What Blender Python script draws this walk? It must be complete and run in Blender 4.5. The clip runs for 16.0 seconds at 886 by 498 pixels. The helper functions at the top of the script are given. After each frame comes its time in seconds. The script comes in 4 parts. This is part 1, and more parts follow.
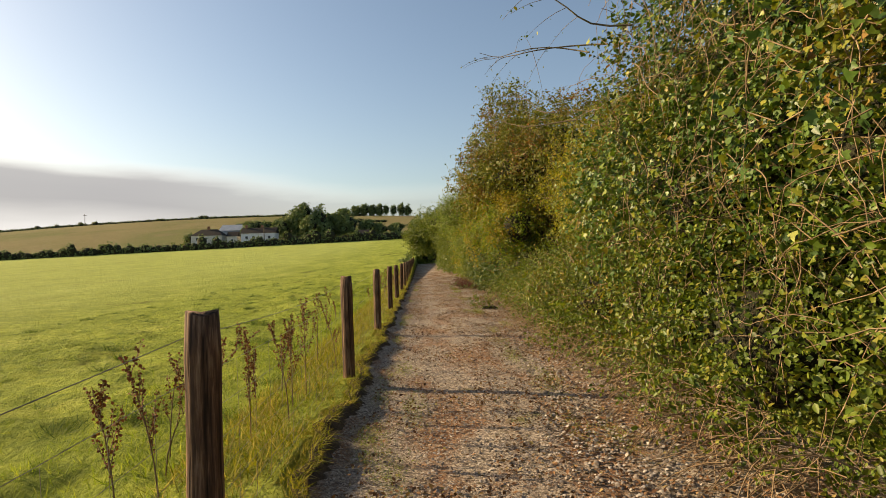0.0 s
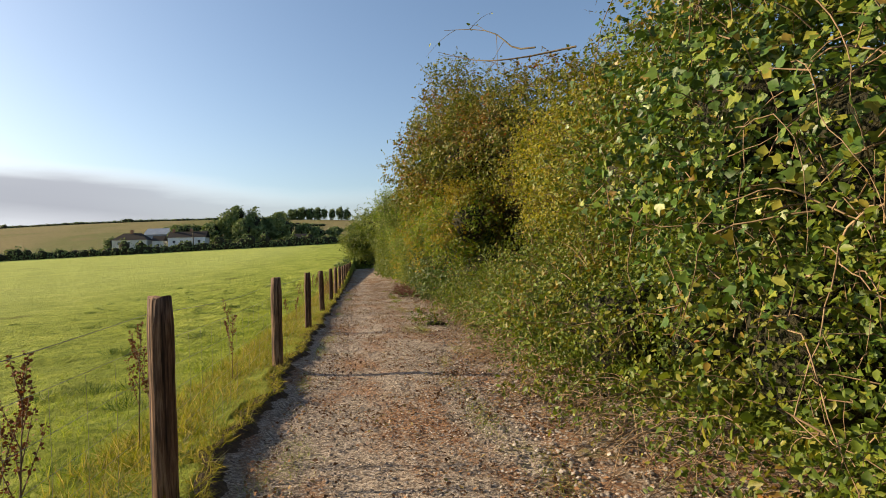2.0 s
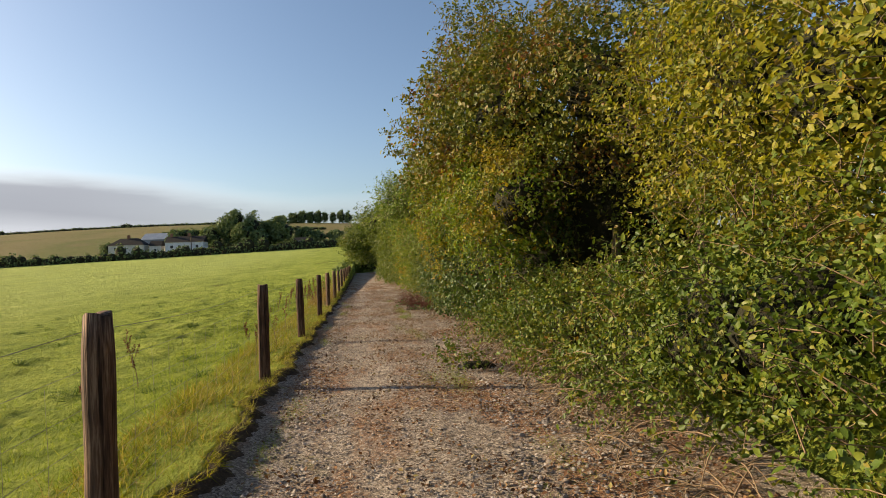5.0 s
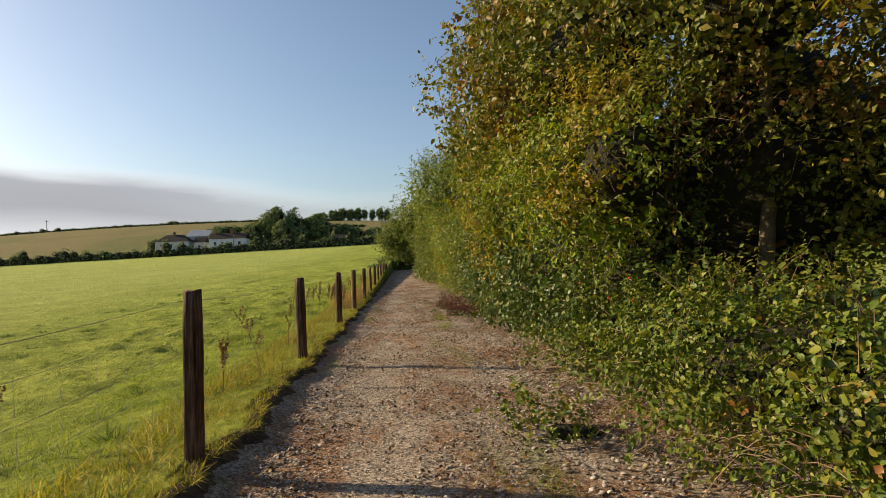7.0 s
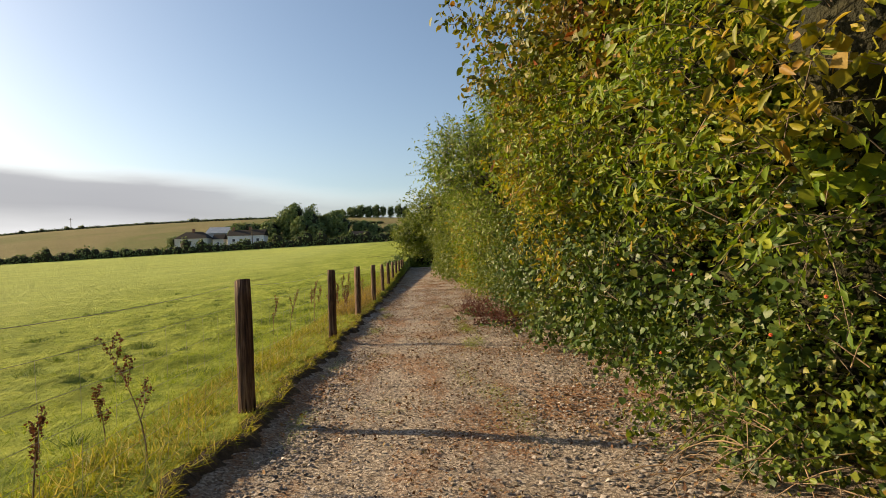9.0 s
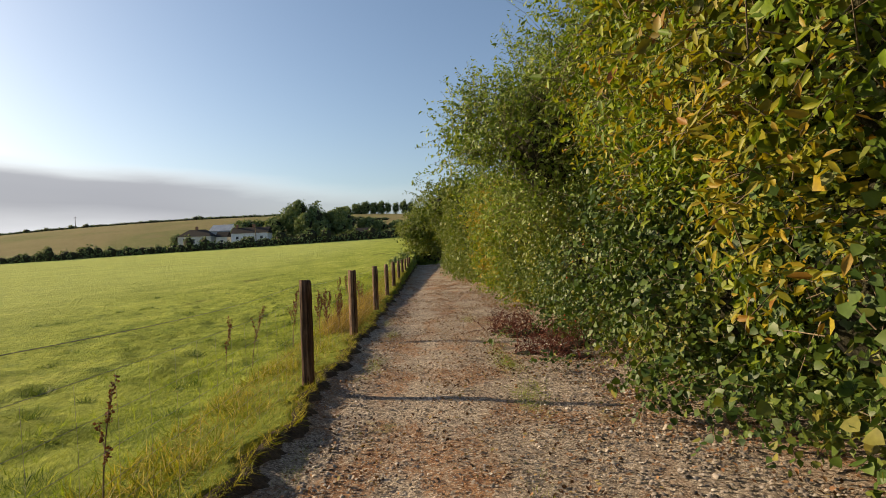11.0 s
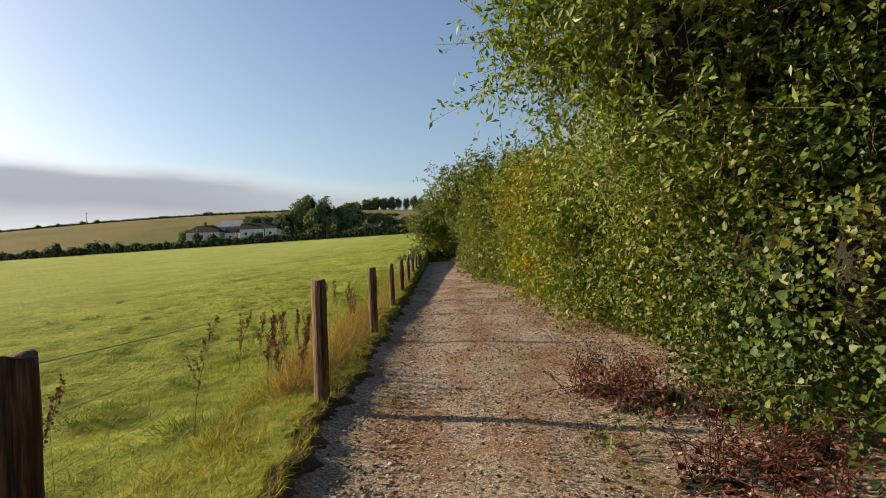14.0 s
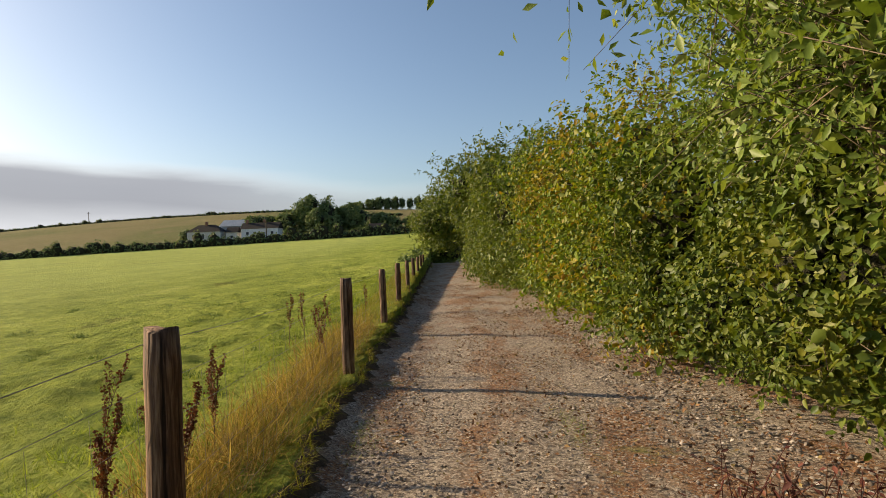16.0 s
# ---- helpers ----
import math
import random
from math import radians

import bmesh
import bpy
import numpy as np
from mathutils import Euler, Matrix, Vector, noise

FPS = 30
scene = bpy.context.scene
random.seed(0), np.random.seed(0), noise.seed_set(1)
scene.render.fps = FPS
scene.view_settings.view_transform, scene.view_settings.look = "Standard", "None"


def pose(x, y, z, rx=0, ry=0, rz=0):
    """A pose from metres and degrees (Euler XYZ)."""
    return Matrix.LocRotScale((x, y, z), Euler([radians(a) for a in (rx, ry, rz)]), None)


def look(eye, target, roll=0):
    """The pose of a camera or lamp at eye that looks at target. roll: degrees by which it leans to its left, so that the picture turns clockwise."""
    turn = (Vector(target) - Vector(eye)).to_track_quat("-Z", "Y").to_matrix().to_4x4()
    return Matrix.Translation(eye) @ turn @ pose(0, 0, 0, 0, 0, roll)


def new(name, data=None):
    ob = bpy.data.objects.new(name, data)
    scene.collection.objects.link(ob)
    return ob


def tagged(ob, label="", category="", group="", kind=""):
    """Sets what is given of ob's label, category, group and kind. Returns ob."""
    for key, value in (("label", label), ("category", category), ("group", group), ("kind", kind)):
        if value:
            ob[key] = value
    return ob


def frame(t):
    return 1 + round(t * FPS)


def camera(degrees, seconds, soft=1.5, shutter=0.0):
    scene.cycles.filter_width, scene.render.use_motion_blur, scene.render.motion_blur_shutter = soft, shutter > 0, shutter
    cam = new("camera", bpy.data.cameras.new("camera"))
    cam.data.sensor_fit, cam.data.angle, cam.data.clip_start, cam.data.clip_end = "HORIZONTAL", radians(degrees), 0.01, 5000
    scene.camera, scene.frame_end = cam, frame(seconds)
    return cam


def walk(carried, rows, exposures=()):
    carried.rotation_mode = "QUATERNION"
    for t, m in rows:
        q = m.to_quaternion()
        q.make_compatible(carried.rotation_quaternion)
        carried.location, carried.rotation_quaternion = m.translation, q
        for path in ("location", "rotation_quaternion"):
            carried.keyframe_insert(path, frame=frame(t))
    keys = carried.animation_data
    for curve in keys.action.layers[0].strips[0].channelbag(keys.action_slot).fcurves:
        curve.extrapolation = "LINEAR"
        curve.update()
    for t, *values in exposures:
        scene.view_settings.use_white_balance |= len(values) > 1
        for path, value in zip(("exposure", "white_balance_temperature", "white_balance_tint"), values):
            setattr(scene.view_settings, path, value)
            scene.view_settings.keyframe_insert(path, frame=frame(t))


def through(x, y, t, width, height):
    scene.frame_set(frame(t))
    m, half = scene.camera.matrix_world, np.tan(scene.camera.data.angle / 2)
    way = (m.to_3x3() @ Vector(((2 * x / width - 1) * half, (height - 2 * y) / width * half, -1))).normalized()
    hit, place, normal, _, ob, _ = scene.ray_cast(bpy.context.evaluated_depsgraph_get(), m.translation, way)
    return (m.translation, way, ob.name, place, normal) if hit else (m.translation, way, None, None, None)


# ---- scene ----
cam = camera(76.2, 16.0, soft=0.8)
PATH = [
    (0, (0.891, -5.447, 1.407), (0.967, -3.449, 1.434), -1.7),
    (0.5, (0.979, -4.641, 1.376), (1.183, -2.652, 1.408), -1.8),
    (1, (1.075, -3.834, 1.381), (1.329, -1.851, 1.414), -1.9),
    (1.5, (1.084, -3.055, 1.399), (1.362, -1.075, 1.434), -2.0),
    (2, (1.148, -2.205, 1.367), (1.434, -0.226, 1.404), -1.9),
    (2.5, (1.174, -1.403, 1.359), (1.468, 0.575, 1.397), -2.1),
    (3, (1.228, -0.598, 1.355), (1.528, 1.379, 1.393), -2.1),
    (3.5, (1.242, 0.213, 1.378), (1.547, 2.189, 1.417), -2.1),
    (4, (1.264, 1.061, 1.374), (1.572, 3.037, 1.414), -2.1),
    (4.2, (1.247, 1.398, 1.366), (1.559, 3.373, 1.409), -2.0),
    (6.3, (1.334, 4.884, 1.391), (1.513, 6.875, 1.44), -2.3),
    (6.5, (1.361, 5.204, 1.404), (1.529, 7.196, 1.451), -1.9),
    (7, (1.464, 5.965, 1.317), (1.608, 7.959, 1.362), -2.1),
    (7.5, (1.533, 6.757, 1.297), (1.66, 8.753, 1.339), -2.2),
    (8, (1.538, 7.565, 1.287), (1.645, 9.562, 1.328), -2.1),
    (8.5, (1.512, 8.384, 1.298), (1.603, 10.382, 1.336), -2.1),
    (9, (1.543, 9.189, 1.27), (1.621, 11.187, 1.307), -2.1),
    (9.2, (1.506, 9.459, 1.27), (1.588, 11.457, 1.308), -2.0),
    (11.3, (1.35, 13.151, 1.369), (1.405, 15.15, 1.391), -2.5),
    (11.5, (1.356, 13.495, 1.369), (1.406, 15.495, 1.39), -2.4),
    (12, (1.341, 14.281, 1.415), (1.383, 16.28, 1.433), -2.3),
    (12.5, (1.245, 15.062, 1.431), (1.281, 17.062, 1.443), -2.4),
    (13, (1.237, 15.826, 1.413), (1.267, 17.826, 1.426), -2.4),
    (13.5, (1.195, 16.554, 1.375), (1.219, 18.554, 1.388), -2.3),
    (14, (1.153, 17.331, 1.386), (1.174, 19.33, 1.399), -2.4),
    (14.5, (1.091, 18.134, 1.397), (1.109, 20.134, 1.41), -2.3),
    (15, (1.088, 18.964, 1.41), (1.103, 20.963, 1.423), -2.3),
    (15.5, (1.112, 19.678, 1.424), (1.124, 21.678, 1.438), -2.3),
    (16, (1.144, 20.475, 1.431), (1.152, 22.475, 1.445), -2.3),
]
EXPOSURES = [(0, 1.02, 7400, 10), (1, 1.06, 6800, 10), (2, 1.04, 6500, 10), (4, 0.98, 6500, 10), (6.5, 0.84, 6650, 10), (9, 1.00, 6900, 10), (12, 0.82, 6600, 10), (16, 0.82, 6600, 10)]
walk(cam, [(t, look(eye, target, roll)) for t, eye, target, roll in PATH], EXPOSURES)


# ---- world, sun, exposure ----
SUN_ELEVATION, SUN_AZIMUTH = 21.0, -72.0          # degrees; azimuth clockwise from +y
_el, _az = radians(SUN_ELEVATION), radians(SUN_AZIMUTH)
SUN_DIR = Vector((math.sin(_az) * math.cos(_el), math.cos(_az) * math.cos(_el), math.sin(_el)))


def build_world():
    world = bpy.data.worlds.new("sky")
    scene.world = world
    world.use_nodes = True
    nt = world.node_tree
    nt.nodes.clear()
    out = nt.nodes.new("ShaderNodeOutputWorld")
    back = nt.nodes.new("ShaderNodeBackground")
    sky = nt.nodes.new("ShaderNodeTexSky")
    sky.sky_type, sky.sun_disc = "NISHITA", False
    sky.sun_elevation, sky.sun_rotation = _el, _az % (2 * math.pi)
    sky.air_density, sky.dust_density, sky.ozone_density = 1.0, 1.6, 2.0
    coords = nt.nodes.new("ShaderNodeTexCoord")
    split = nt.nodes.new("ShaderNodeSeparateXYZ")
    nt.links.new(coords.outputs["Generated"], split.inputs[0])
    # low bank of cloud along the horizon, with a soft wavy top
    stretch = nt.nodes.new("ShaderNodeMapping")
    stretch.inputs["Scale"].default_value = (2.2, 2.2, 14.0)
    nt.links.new(coords.outputs["Generated"], stretch.inputs[0])
    waves = nt.nodes.new("ShaderNodeTexNoise")
    waves.inputs["Scale"].default_value, waves.inputs["Detail"].default_value = 1.6, 5.0
    nt.links.new(stretch.outputs[0], waves.inputs["Vector"])
    shift = nt.nodes.new("ShaderNodeMath")
    shift.operation = "MULTIPLY_ADD"
    nt.links.new(waves.outputs["Fac"], shift.inputs[0])
    shift.inputs[1].default_value = 0.050
    # the bank stands highest over the pasture and sinks towards the track's end
    sink = nt.nodes.new("ShaderNodeMapRange")
    nt.links.new(split.outputs["X"], sink.inputs[0])
    for i, v in enumerate((-0.62, -0.10, 0.0, 0.050)):
        sink.inputs[1 + i].default_value = v
    level = nt.nodes.new("ShaderNodeMath")
    level.operation = "ADD"
    nt.links.new(split.outputs["Z"], level.inputs[0])
    nt.links.new(sink.outputs[0], level.inputs[1])
    nt.links.new(level.outputs[0], shift.inputs[2])
    ramp = nt.nodes.new("ShaderNodeValToRGB")
    nt.links.new(shift.outputs[0], ramp.inputs[0])
    stops = [(0.0, (0.43, 0.445, 0.485, 1)), (0.085, (0.41, 0.425, 0.46, 1)), (0.108, (0.315, 0.325, 0.355, 1)), (0.140, (0.225, 0.233, 0.262, 1)), (0.172, (0.245, 0.253, 0.28, 1)), (0.205, (0.53, 0.53, 0.54, 1))]
    cr = ramp.color_ramp
    cr.elements[0].position, cr.elements[0].color = stops[0]
    cr.elements[1].position, cr.elements[1].color = stops[-1]
    for p, c in stops[1:-1]:
        cr.elements.new(p).color = c
    cover = nt.nodes.new("ShaderNodeMapRange")
    cover.interpolation_type = "SMOOTHSTEP"
    nt.links.new(shift.outputs[0], cover.inputs[0])
    cover.inputs[1].default_value, cover.inputs[2].default_value = 0.168, 0.212
    cover.inputs[3].default_value, cover.inputs[4].default_value = 0.95, 0.0
    thin = nt.nodes.new("ShaderNodeMapRange")
    thin.interpolation_type = "SMOOTHSTEP"
    nt.links.new(split.outputs["X"], thin.inputs[0])
    thin.inputs[1].default_value, thin.inputs[2].default_value = -0.45, 0.05
    thin.inputs[3].default_value, thin.inputs[4].default_value = 1.0, 0.35
    both = nt.nodes.new("ShaderNodeMath")
    both.operation = "MULTIPLY"
    nt.links.new(cover.outputs[0], both.inputs[0])
    nt.links.new(thin.outputs[0], both.inputs[1])
    dim = nt.nodes.new("ShaderNodeMix")
    dim.data_type, dim.blend_type = "RGBA", "MULTIPLY"
    dim.inputs[0].default_value = 1.0
    nt.links.new(sky.outputs[0], dim.inputs[6])
    dim.inputs[7].default_value = (SKY, SKY, SKY, 1)
    mix = nt.nodes.new("ShaderNodeMix")
    mix.data_type = "RGBA"
    nt.links.new(both.outputs[0], mix.inputs[0])
    nt.links.new(dim.outputs[2], mix.inputs[6])
    nt.links.new(ramp.outputs[0], mix.inputs[7])
    nt.links.new(mix.outputs[2], back.inputs["Color"])
    back.inputs["Strength"].default_value = 1.0
    nt.links.new(back.outputs[0], out.inputs[0])


SKY = 0.086
build_world()
sun = new("sun", bpy.data.lights.new("sun", "SUN"))
sun.data.energy, sun.data.angle, sun.data.color = 5.0, radians(0.6), (1.0, 0.79, 0.50)
sun.matrix_world = look(SUN_DIR * 60, (0, 0, 0))


# ---- materials ----


def material(name, rough=0.8):
    m = bpy.data.materials.new(name)
    m.use_nodes = True
    bsdf = m.node_tree.nodes["Principled BSDF"]
    bsdf.inputs["Roughness"].default_value = rough
    bsdf.inputs["Specular IOR Level"].default_value = 0.3
    return m, m.node_tree, bsdf


def noise_node(nt, scale, detail=4.0, rough=0.55, coord="Object", stretch=None):
    tc = nt.nodes.new("ShaderNodeTexCoord")
    n = nt.nodes.new("ShaderNodeTexNoise")
    n.inputs["Scale"].default_value, n.inputs["Detail"].default_value, n.inputs["Roughness"].default_value = scale, detail, rough
    if stretch:
        mp = nt.nodes.new("ShaderNodeMapping")
        mp.inputs["Scale"].default_value = stretch
        nt.links.new(tc.outputs[coord], mp.inputs[0])
        nt.links.new(mp.outputs[0], n.inputs["Vector"])
    else:
        nt.links.new(tc.outputs[coord], n.inputs["Vector"])
    return n.outputs["Fac"]


def ramp_node(nt, fac, stops):
    r = nt.nodes.new("ShaderNodeValToRGB")
    r.color_ramp.elements[0].position, r.color_ramp.elements[0].color = stops[0][0], (*stops[0][1], 1)
    r.color_ramp.elements[1].position, r.color_ramp.elements[1].color = stops[-1][0], (*stops[-1][1], 1)
    for p, c in stops[1:-1]:
        r.color_ramp.elements.new(p).color = (*c, 1)
    nt.links.new(fac, r.inputs[0])
    return r.outputs[0]


def mix_node(nt, fac, a, b, blend="MIX"):
    m = nt.nodes.new("ShaderNodeMix")
    m.data_type, m.blend_type = "RGBA", blend
    for socket, value in ((m.inputs[0], fac), (m.inputs[6], a), (m.inputs[7], b)):
        if isinstance(value, (int, float)):
            socket.default_value = value
        elif isinstance(value, tuple):
            socket.default_value = (*value, 1)
        else:
            nt.links.new(value, socket)
    return m.outputs[2]


def bump_node(nt, bsdf, height, strength, distance):
    b = nt.nodes.new("ShaderNodeBump")
    b.inputs["Strength"].default_value, b.inputs["Distance"].default_value = strength, distance
    nt.links.new(height, b.inputs["Height"])
    nt.links.new(b.outputs[0], bsdf.inputs["Normal"])


def range_node(nt, value, lo, hi, to0=0.0, to1=1.0):
    m = nt.nodes.new("ShaderNodeMapRange")
    m.interpolation_type = "SMOOTHSTEP"
    nt.links.new(value, m.inputs[0])
    for i, v in enumerate((lo, hi, to0, to1)):
        m.inputs[1 + i].default_value = v
    return m.outputs[0]


def mottled(name, stops, scale, rough=0.85, fine=60.0, relief=0.3, distance=0.01, stretch=None):
    """Two scales of variation: broad stains by the ramp, fine grain multiplied in, and bump."""
    m, nt, bsdf = material(name, rough)
    broad = noise_node(nt, scale, 5.0, 0.6, stretch=stretch)
    grain = noise_node(nt, fine, 3.0, 0.6, stretch=stretch)
    col = ramp_node(nt, broad, stops)
    col = mix_node(nt, 0.75, col, ramp_node(nt, grain, [(0.3, (0.45, 0.45, 0.45)), (0.7, (1.25, 1.25, 1.25))]), "MULTIPLY")
    nt.links.new(col, bsdf.inputs["Base Color"])
    bump_node(nt, bsdf, grain, relief, distance)
    return m


def leafy(name, stops, patch=None, rough=0.5, through=0.35, patch_scale=0.9, gloss=0.22, zone_at=(0.54, 0.72)):
    """Leaf surface: colour differs leaf by leaf, with wider patches of turning leaves; lets light through."""
    m, nt, bsdf = material(name, rough)
    bsdf.inputs["Specular IOR Level"].default_value = gloss
    geo = nt.nodes.new("ShaderNodeNewGeometry")
    info = nt.nodes.new("ShaderNodeObjectInfo")
    add = nt.nodes.new("ShaderNodeMath")
    add.operation = "ADD"
    nt.links.new(geo.outputs["Random Per Island"], add.inputs[0])
    nt.links.new(info.outputs["Random"], add.inputs[1])
    frac = nt.nodes.new("ShaderNodeMath")
    frac.operation = "FRACT"
    nt.links.new(add.outputs[0], frac.inputs[0])
    col = ramp_node(nt, frac.outputs[0], stops)
    if patch:
        zone = range_node(nt, noise_node(nt, patch_scale, 3.0), *zone_at)
        col = mix_node(nt, zone, col, ramp_node(nt, frac.outputs[0], patch))
    col = mix_node(nt, 0.5, col, ramp_node(nt, noise_node(nt, 35.0, 2.0), [(0.3, (0.55, 0.55, 0.55)), (0.7, (1.2, 1.2, 1.2))]), "MULTIPLY")
    nt.links.new(col, bsdf.inputs["Base Color"])
    tr = nt.nodes.new("ShaderNodeBsdfTranslucent")
    nt.links.new(mix_node(nt, 1.0, col, (1.25, 1.2, 0.55), "MULTIPLY"), tr.inputs["Color"])
    mx = nt.nodes.new("ShaderNodeMixShader")
    mx.inputs[0].default_value = through * 0.85
    nt.links.new(bsdf.outputs[0], mx.inputs[1])
    nt.links.new(tr.outputs[0], mx.inputs[2])
    nt.links.new(mx.outputs[0], nt.nodes["Material Output"].inputs[0])
    return m


GREENS = [(0.0, (0.041, 0.070, 0.009)), (0.45, (0.085, 0.129, 0.015)), (0.8, (0.141, 0.178, 0.021)), (1.0, (0.215, 0.200, 0.030))]
YELLOWS = [(0.0, (0.162, 0.165, 0.012)), (0.5, (0.267, 0.222, 0.018)), (0.85, (0.341, 0.239, 0.020)), (1.0, (0.243, 0.116, 0.020))]
BROWNS = [(0.0, (0.10, 0.10, 0.015)), (0.5, (0.17, 0.125, 0.025)), (0.9, (0.20, 0.085, 0.03)), (1.0, (0.24, 0.06, 0.025))]
M_IVY = leafy("ivy_leaf", [(0.0, (0.030, 0.066, 0.014)), (0.5, (0.068, 0.128, 0.022)), (0.8, (0.125, 0.185, 0.028)), (0.92, (0.23, 0.25, 0.035)), (1.0, (0.24, 0.15, 0.04))], [(0.0, (0.07, 0.085, 0.012)), (0.6, (0.17, 0.18, 0.024)), (0.9, (0.28, 0.25, 0.035)), (1.0, (0.22, 0.10, 0.03))], 0.42, 0.24, gloss=0.26, patch_scale=1.1, zone_at=(0.56, 0.70))
M_IVY_DARK = leafy("dark_ivy_leaf", [(0.0, (0.024, 0.050, 0.010)), (0.5, (0.052, 0.092, 0.016)), (0.9, (0.090, 0.130, 0.023)), (1.0, (0.16, 0.15, 0.032))], [(0.0, (0.08, 0.11, 0.012)), (0.6, (0.15, 0.18, 0.022)), (1.0, (0.26, 0.20, 0.03))], 0.46, 0.26, gloss=0.24, patch_scale=0.8)
M_BRAMBLE = leafy("bramble_leaf", GREENS, [(0.0, (0.096, 0.118, 0.018)), (0.6, (0.186, 0.163, 0.025)), (0.9, (0.223, 0.126, 0.025)), (1.0, (0.200, 0.052, 0.021))], 0.46, 0.34, patch_scale=1.2, zone_at=(0.55, 0.70), gloss=0.22)
M_THORN = leafy("hawthorn_leaf", [(0.0, (0.061, 0.090, 0.011)), (0.5, (0.115, 0.140, 0.017)), (1.0, (0.214, 0.189, 0.028))], BROWNS, 0.5, 0.34, zone_at=(0.46, 0.64))
M_GOLD = leafy("turning_leaf", [(0.0, (0.075, 0.135, 0.012)), (0.5, (0.14, 0.205, 0.018)), (0.9, (0.235, 0.26, 0.024)), (1.0, (0.26, 0.14, 0.02))], YELLOWS, 0.5, 0.40, patch_scale=0.7, zone_at=(0.47, 0.63))
M_YELLOW = leafy("yellow_leaf", [(0.0, (0.101, 0.132, 0.013)), (0.4, (0.187, 0.189, 0.018)), (0.8, (0.285, 0.262, 0.023)), (1.0, (0.25, 0.17, 0.027))], None, 0.5, 0.42)
M_WILLOW = leafy("willow_leaf", [(0.0, (0.054, 0.089, 0.012)), (0.5, (0.090, 0.126, 0.017)), (0.85, (0.143, 0.177, 0.028)), (1.0, (0.202, 0.221, 0.061))], [(0.0, (0.096, 0.121, 0.009)), (1.0, (0.186, 0.177, 0.016))], 0.48, 0.36)
M_SALLOW = leafy("sallow_leaf", [(0.0, (0.085, 0.14, 0.022)), (0.5, (0.15, 0.215, 0.035)), (0.85, (0.22, 0.28, 0.06)), (1.0, (0.30, 0.33, 0.13))], None, 0.45, 0.42)
# paler, bluer greens: the haze of distance mixed into the leaf colour
M_FAR_LEAF = leafy("hazed_far_leaf", [(0.0, (0.085, 0.135, 0.060)), (0.5, (0.15, 0.205, 0.08)), (1.0, (0.25, 0.29, 0.12))], None, 0.6, 0.15, gloss=0.1)
M_DEAD = leafy("dead_leaf", [(0.0, (0.050, 0.016, 0.013)), (0.6, (0.115, 0.034, 0.026)), (1.0, (0.19, 0.085, 0.05))], None, 0.7, 0.15)
M_LITTER = leafy("fallen_leaf", [(0.0, (0.07, 0.035, 0.02)), (0.4, (0.16, 0.08, 0.04)), (0.8, (0.27, 0.15, 0.075)), (1.0, (0.24, 0.20, 0.07))], None, 0.75, 0.1, gloss=0.15)
M_GRASS = leafy("grass_blade", [(0.0, (0.10, 0.15, 0.018)), (0.6, (0.205, 0.275, 0.034)), (1.0, (0.33, 0.36, 0.075))], None, 0.55, 0.5, gloss=0.12)
M_DRY_GRASS = leafy("dry_grass_blade", [(0.0, (0.10, 0.12, 0.012)), (0.45, (0.22, 0.22, 0.025)), (0.8, (0.31, 0.26, 0.085)), (1.0, (0.42, 0.36, 0.18))], None, 0.6, 0.5, gloss=0.12)
M_STRAW = leafy("straw", [(0.0, (0.12, 0.085, 0.03)), (0.5, (0.25, 0.175, 0.058)), (1.0, (0.42, 0.31, 0.14))], None, 0.6, 0.5, gloss=0.12)
M_RUSH = leafy("rush_blade", [(0.0, (0.035, 0.075, 0.014)), (0.7, (0.10, 0.155, 0.025)), (1.0, (0.16, 0.20, 0.03))], None, 0.5, 0.25, gloss=0.15)
M_SEED = leafy("dock_seed", [(0.0, (0.099, 0.041, 0.020)), (1.0, (0.242, 0.090, 0.040))], None, 0.8, 0.1)
M_BERRY = leafy("red_berry", [(0.0, (0.45, 0.03, 0.02)), (1.0, (0.6, 0.10, 0.03))], None, 0.3, 0.0, gloss=0.5)
# near-black olive: the shade deep inside a bush, put into the colour
M_CORE = mottled("core_shade_dark", [(0.3, (0.012, 0.014, 0.006)), (0.7, (0.040, 0.036, 0.016))], 6.0, 0.9, 40.0, 0.9, 0.05)
M_BARK = mottled("bark", [(0.3, (0.10, 0.075, 0.05)), (0.7, (0.22, 0.17, 0.11))], 4.0, 0.9, 40.0, 0.6, 0.01)
M_VINE = mottled("dry_stem", [(0.3, (0.14, 0.088, 0.05)), (0.7, (0.30, 0.21, 0.12))], 3.0, 0.8, 30.0, 0.4, 0.004)
M_WIRE = mottled("galvanised_wire", [(0.3, (0.16, 0.15, 0.14)), (0.7, (0.30, 0.28, 0.26))], 8.0, 0.45, 60.0, 0.2, 0.001)
M_WIRE.node_tree.nodes["Principled BSDF"].inputs["Metallic"].default_value = 0.8


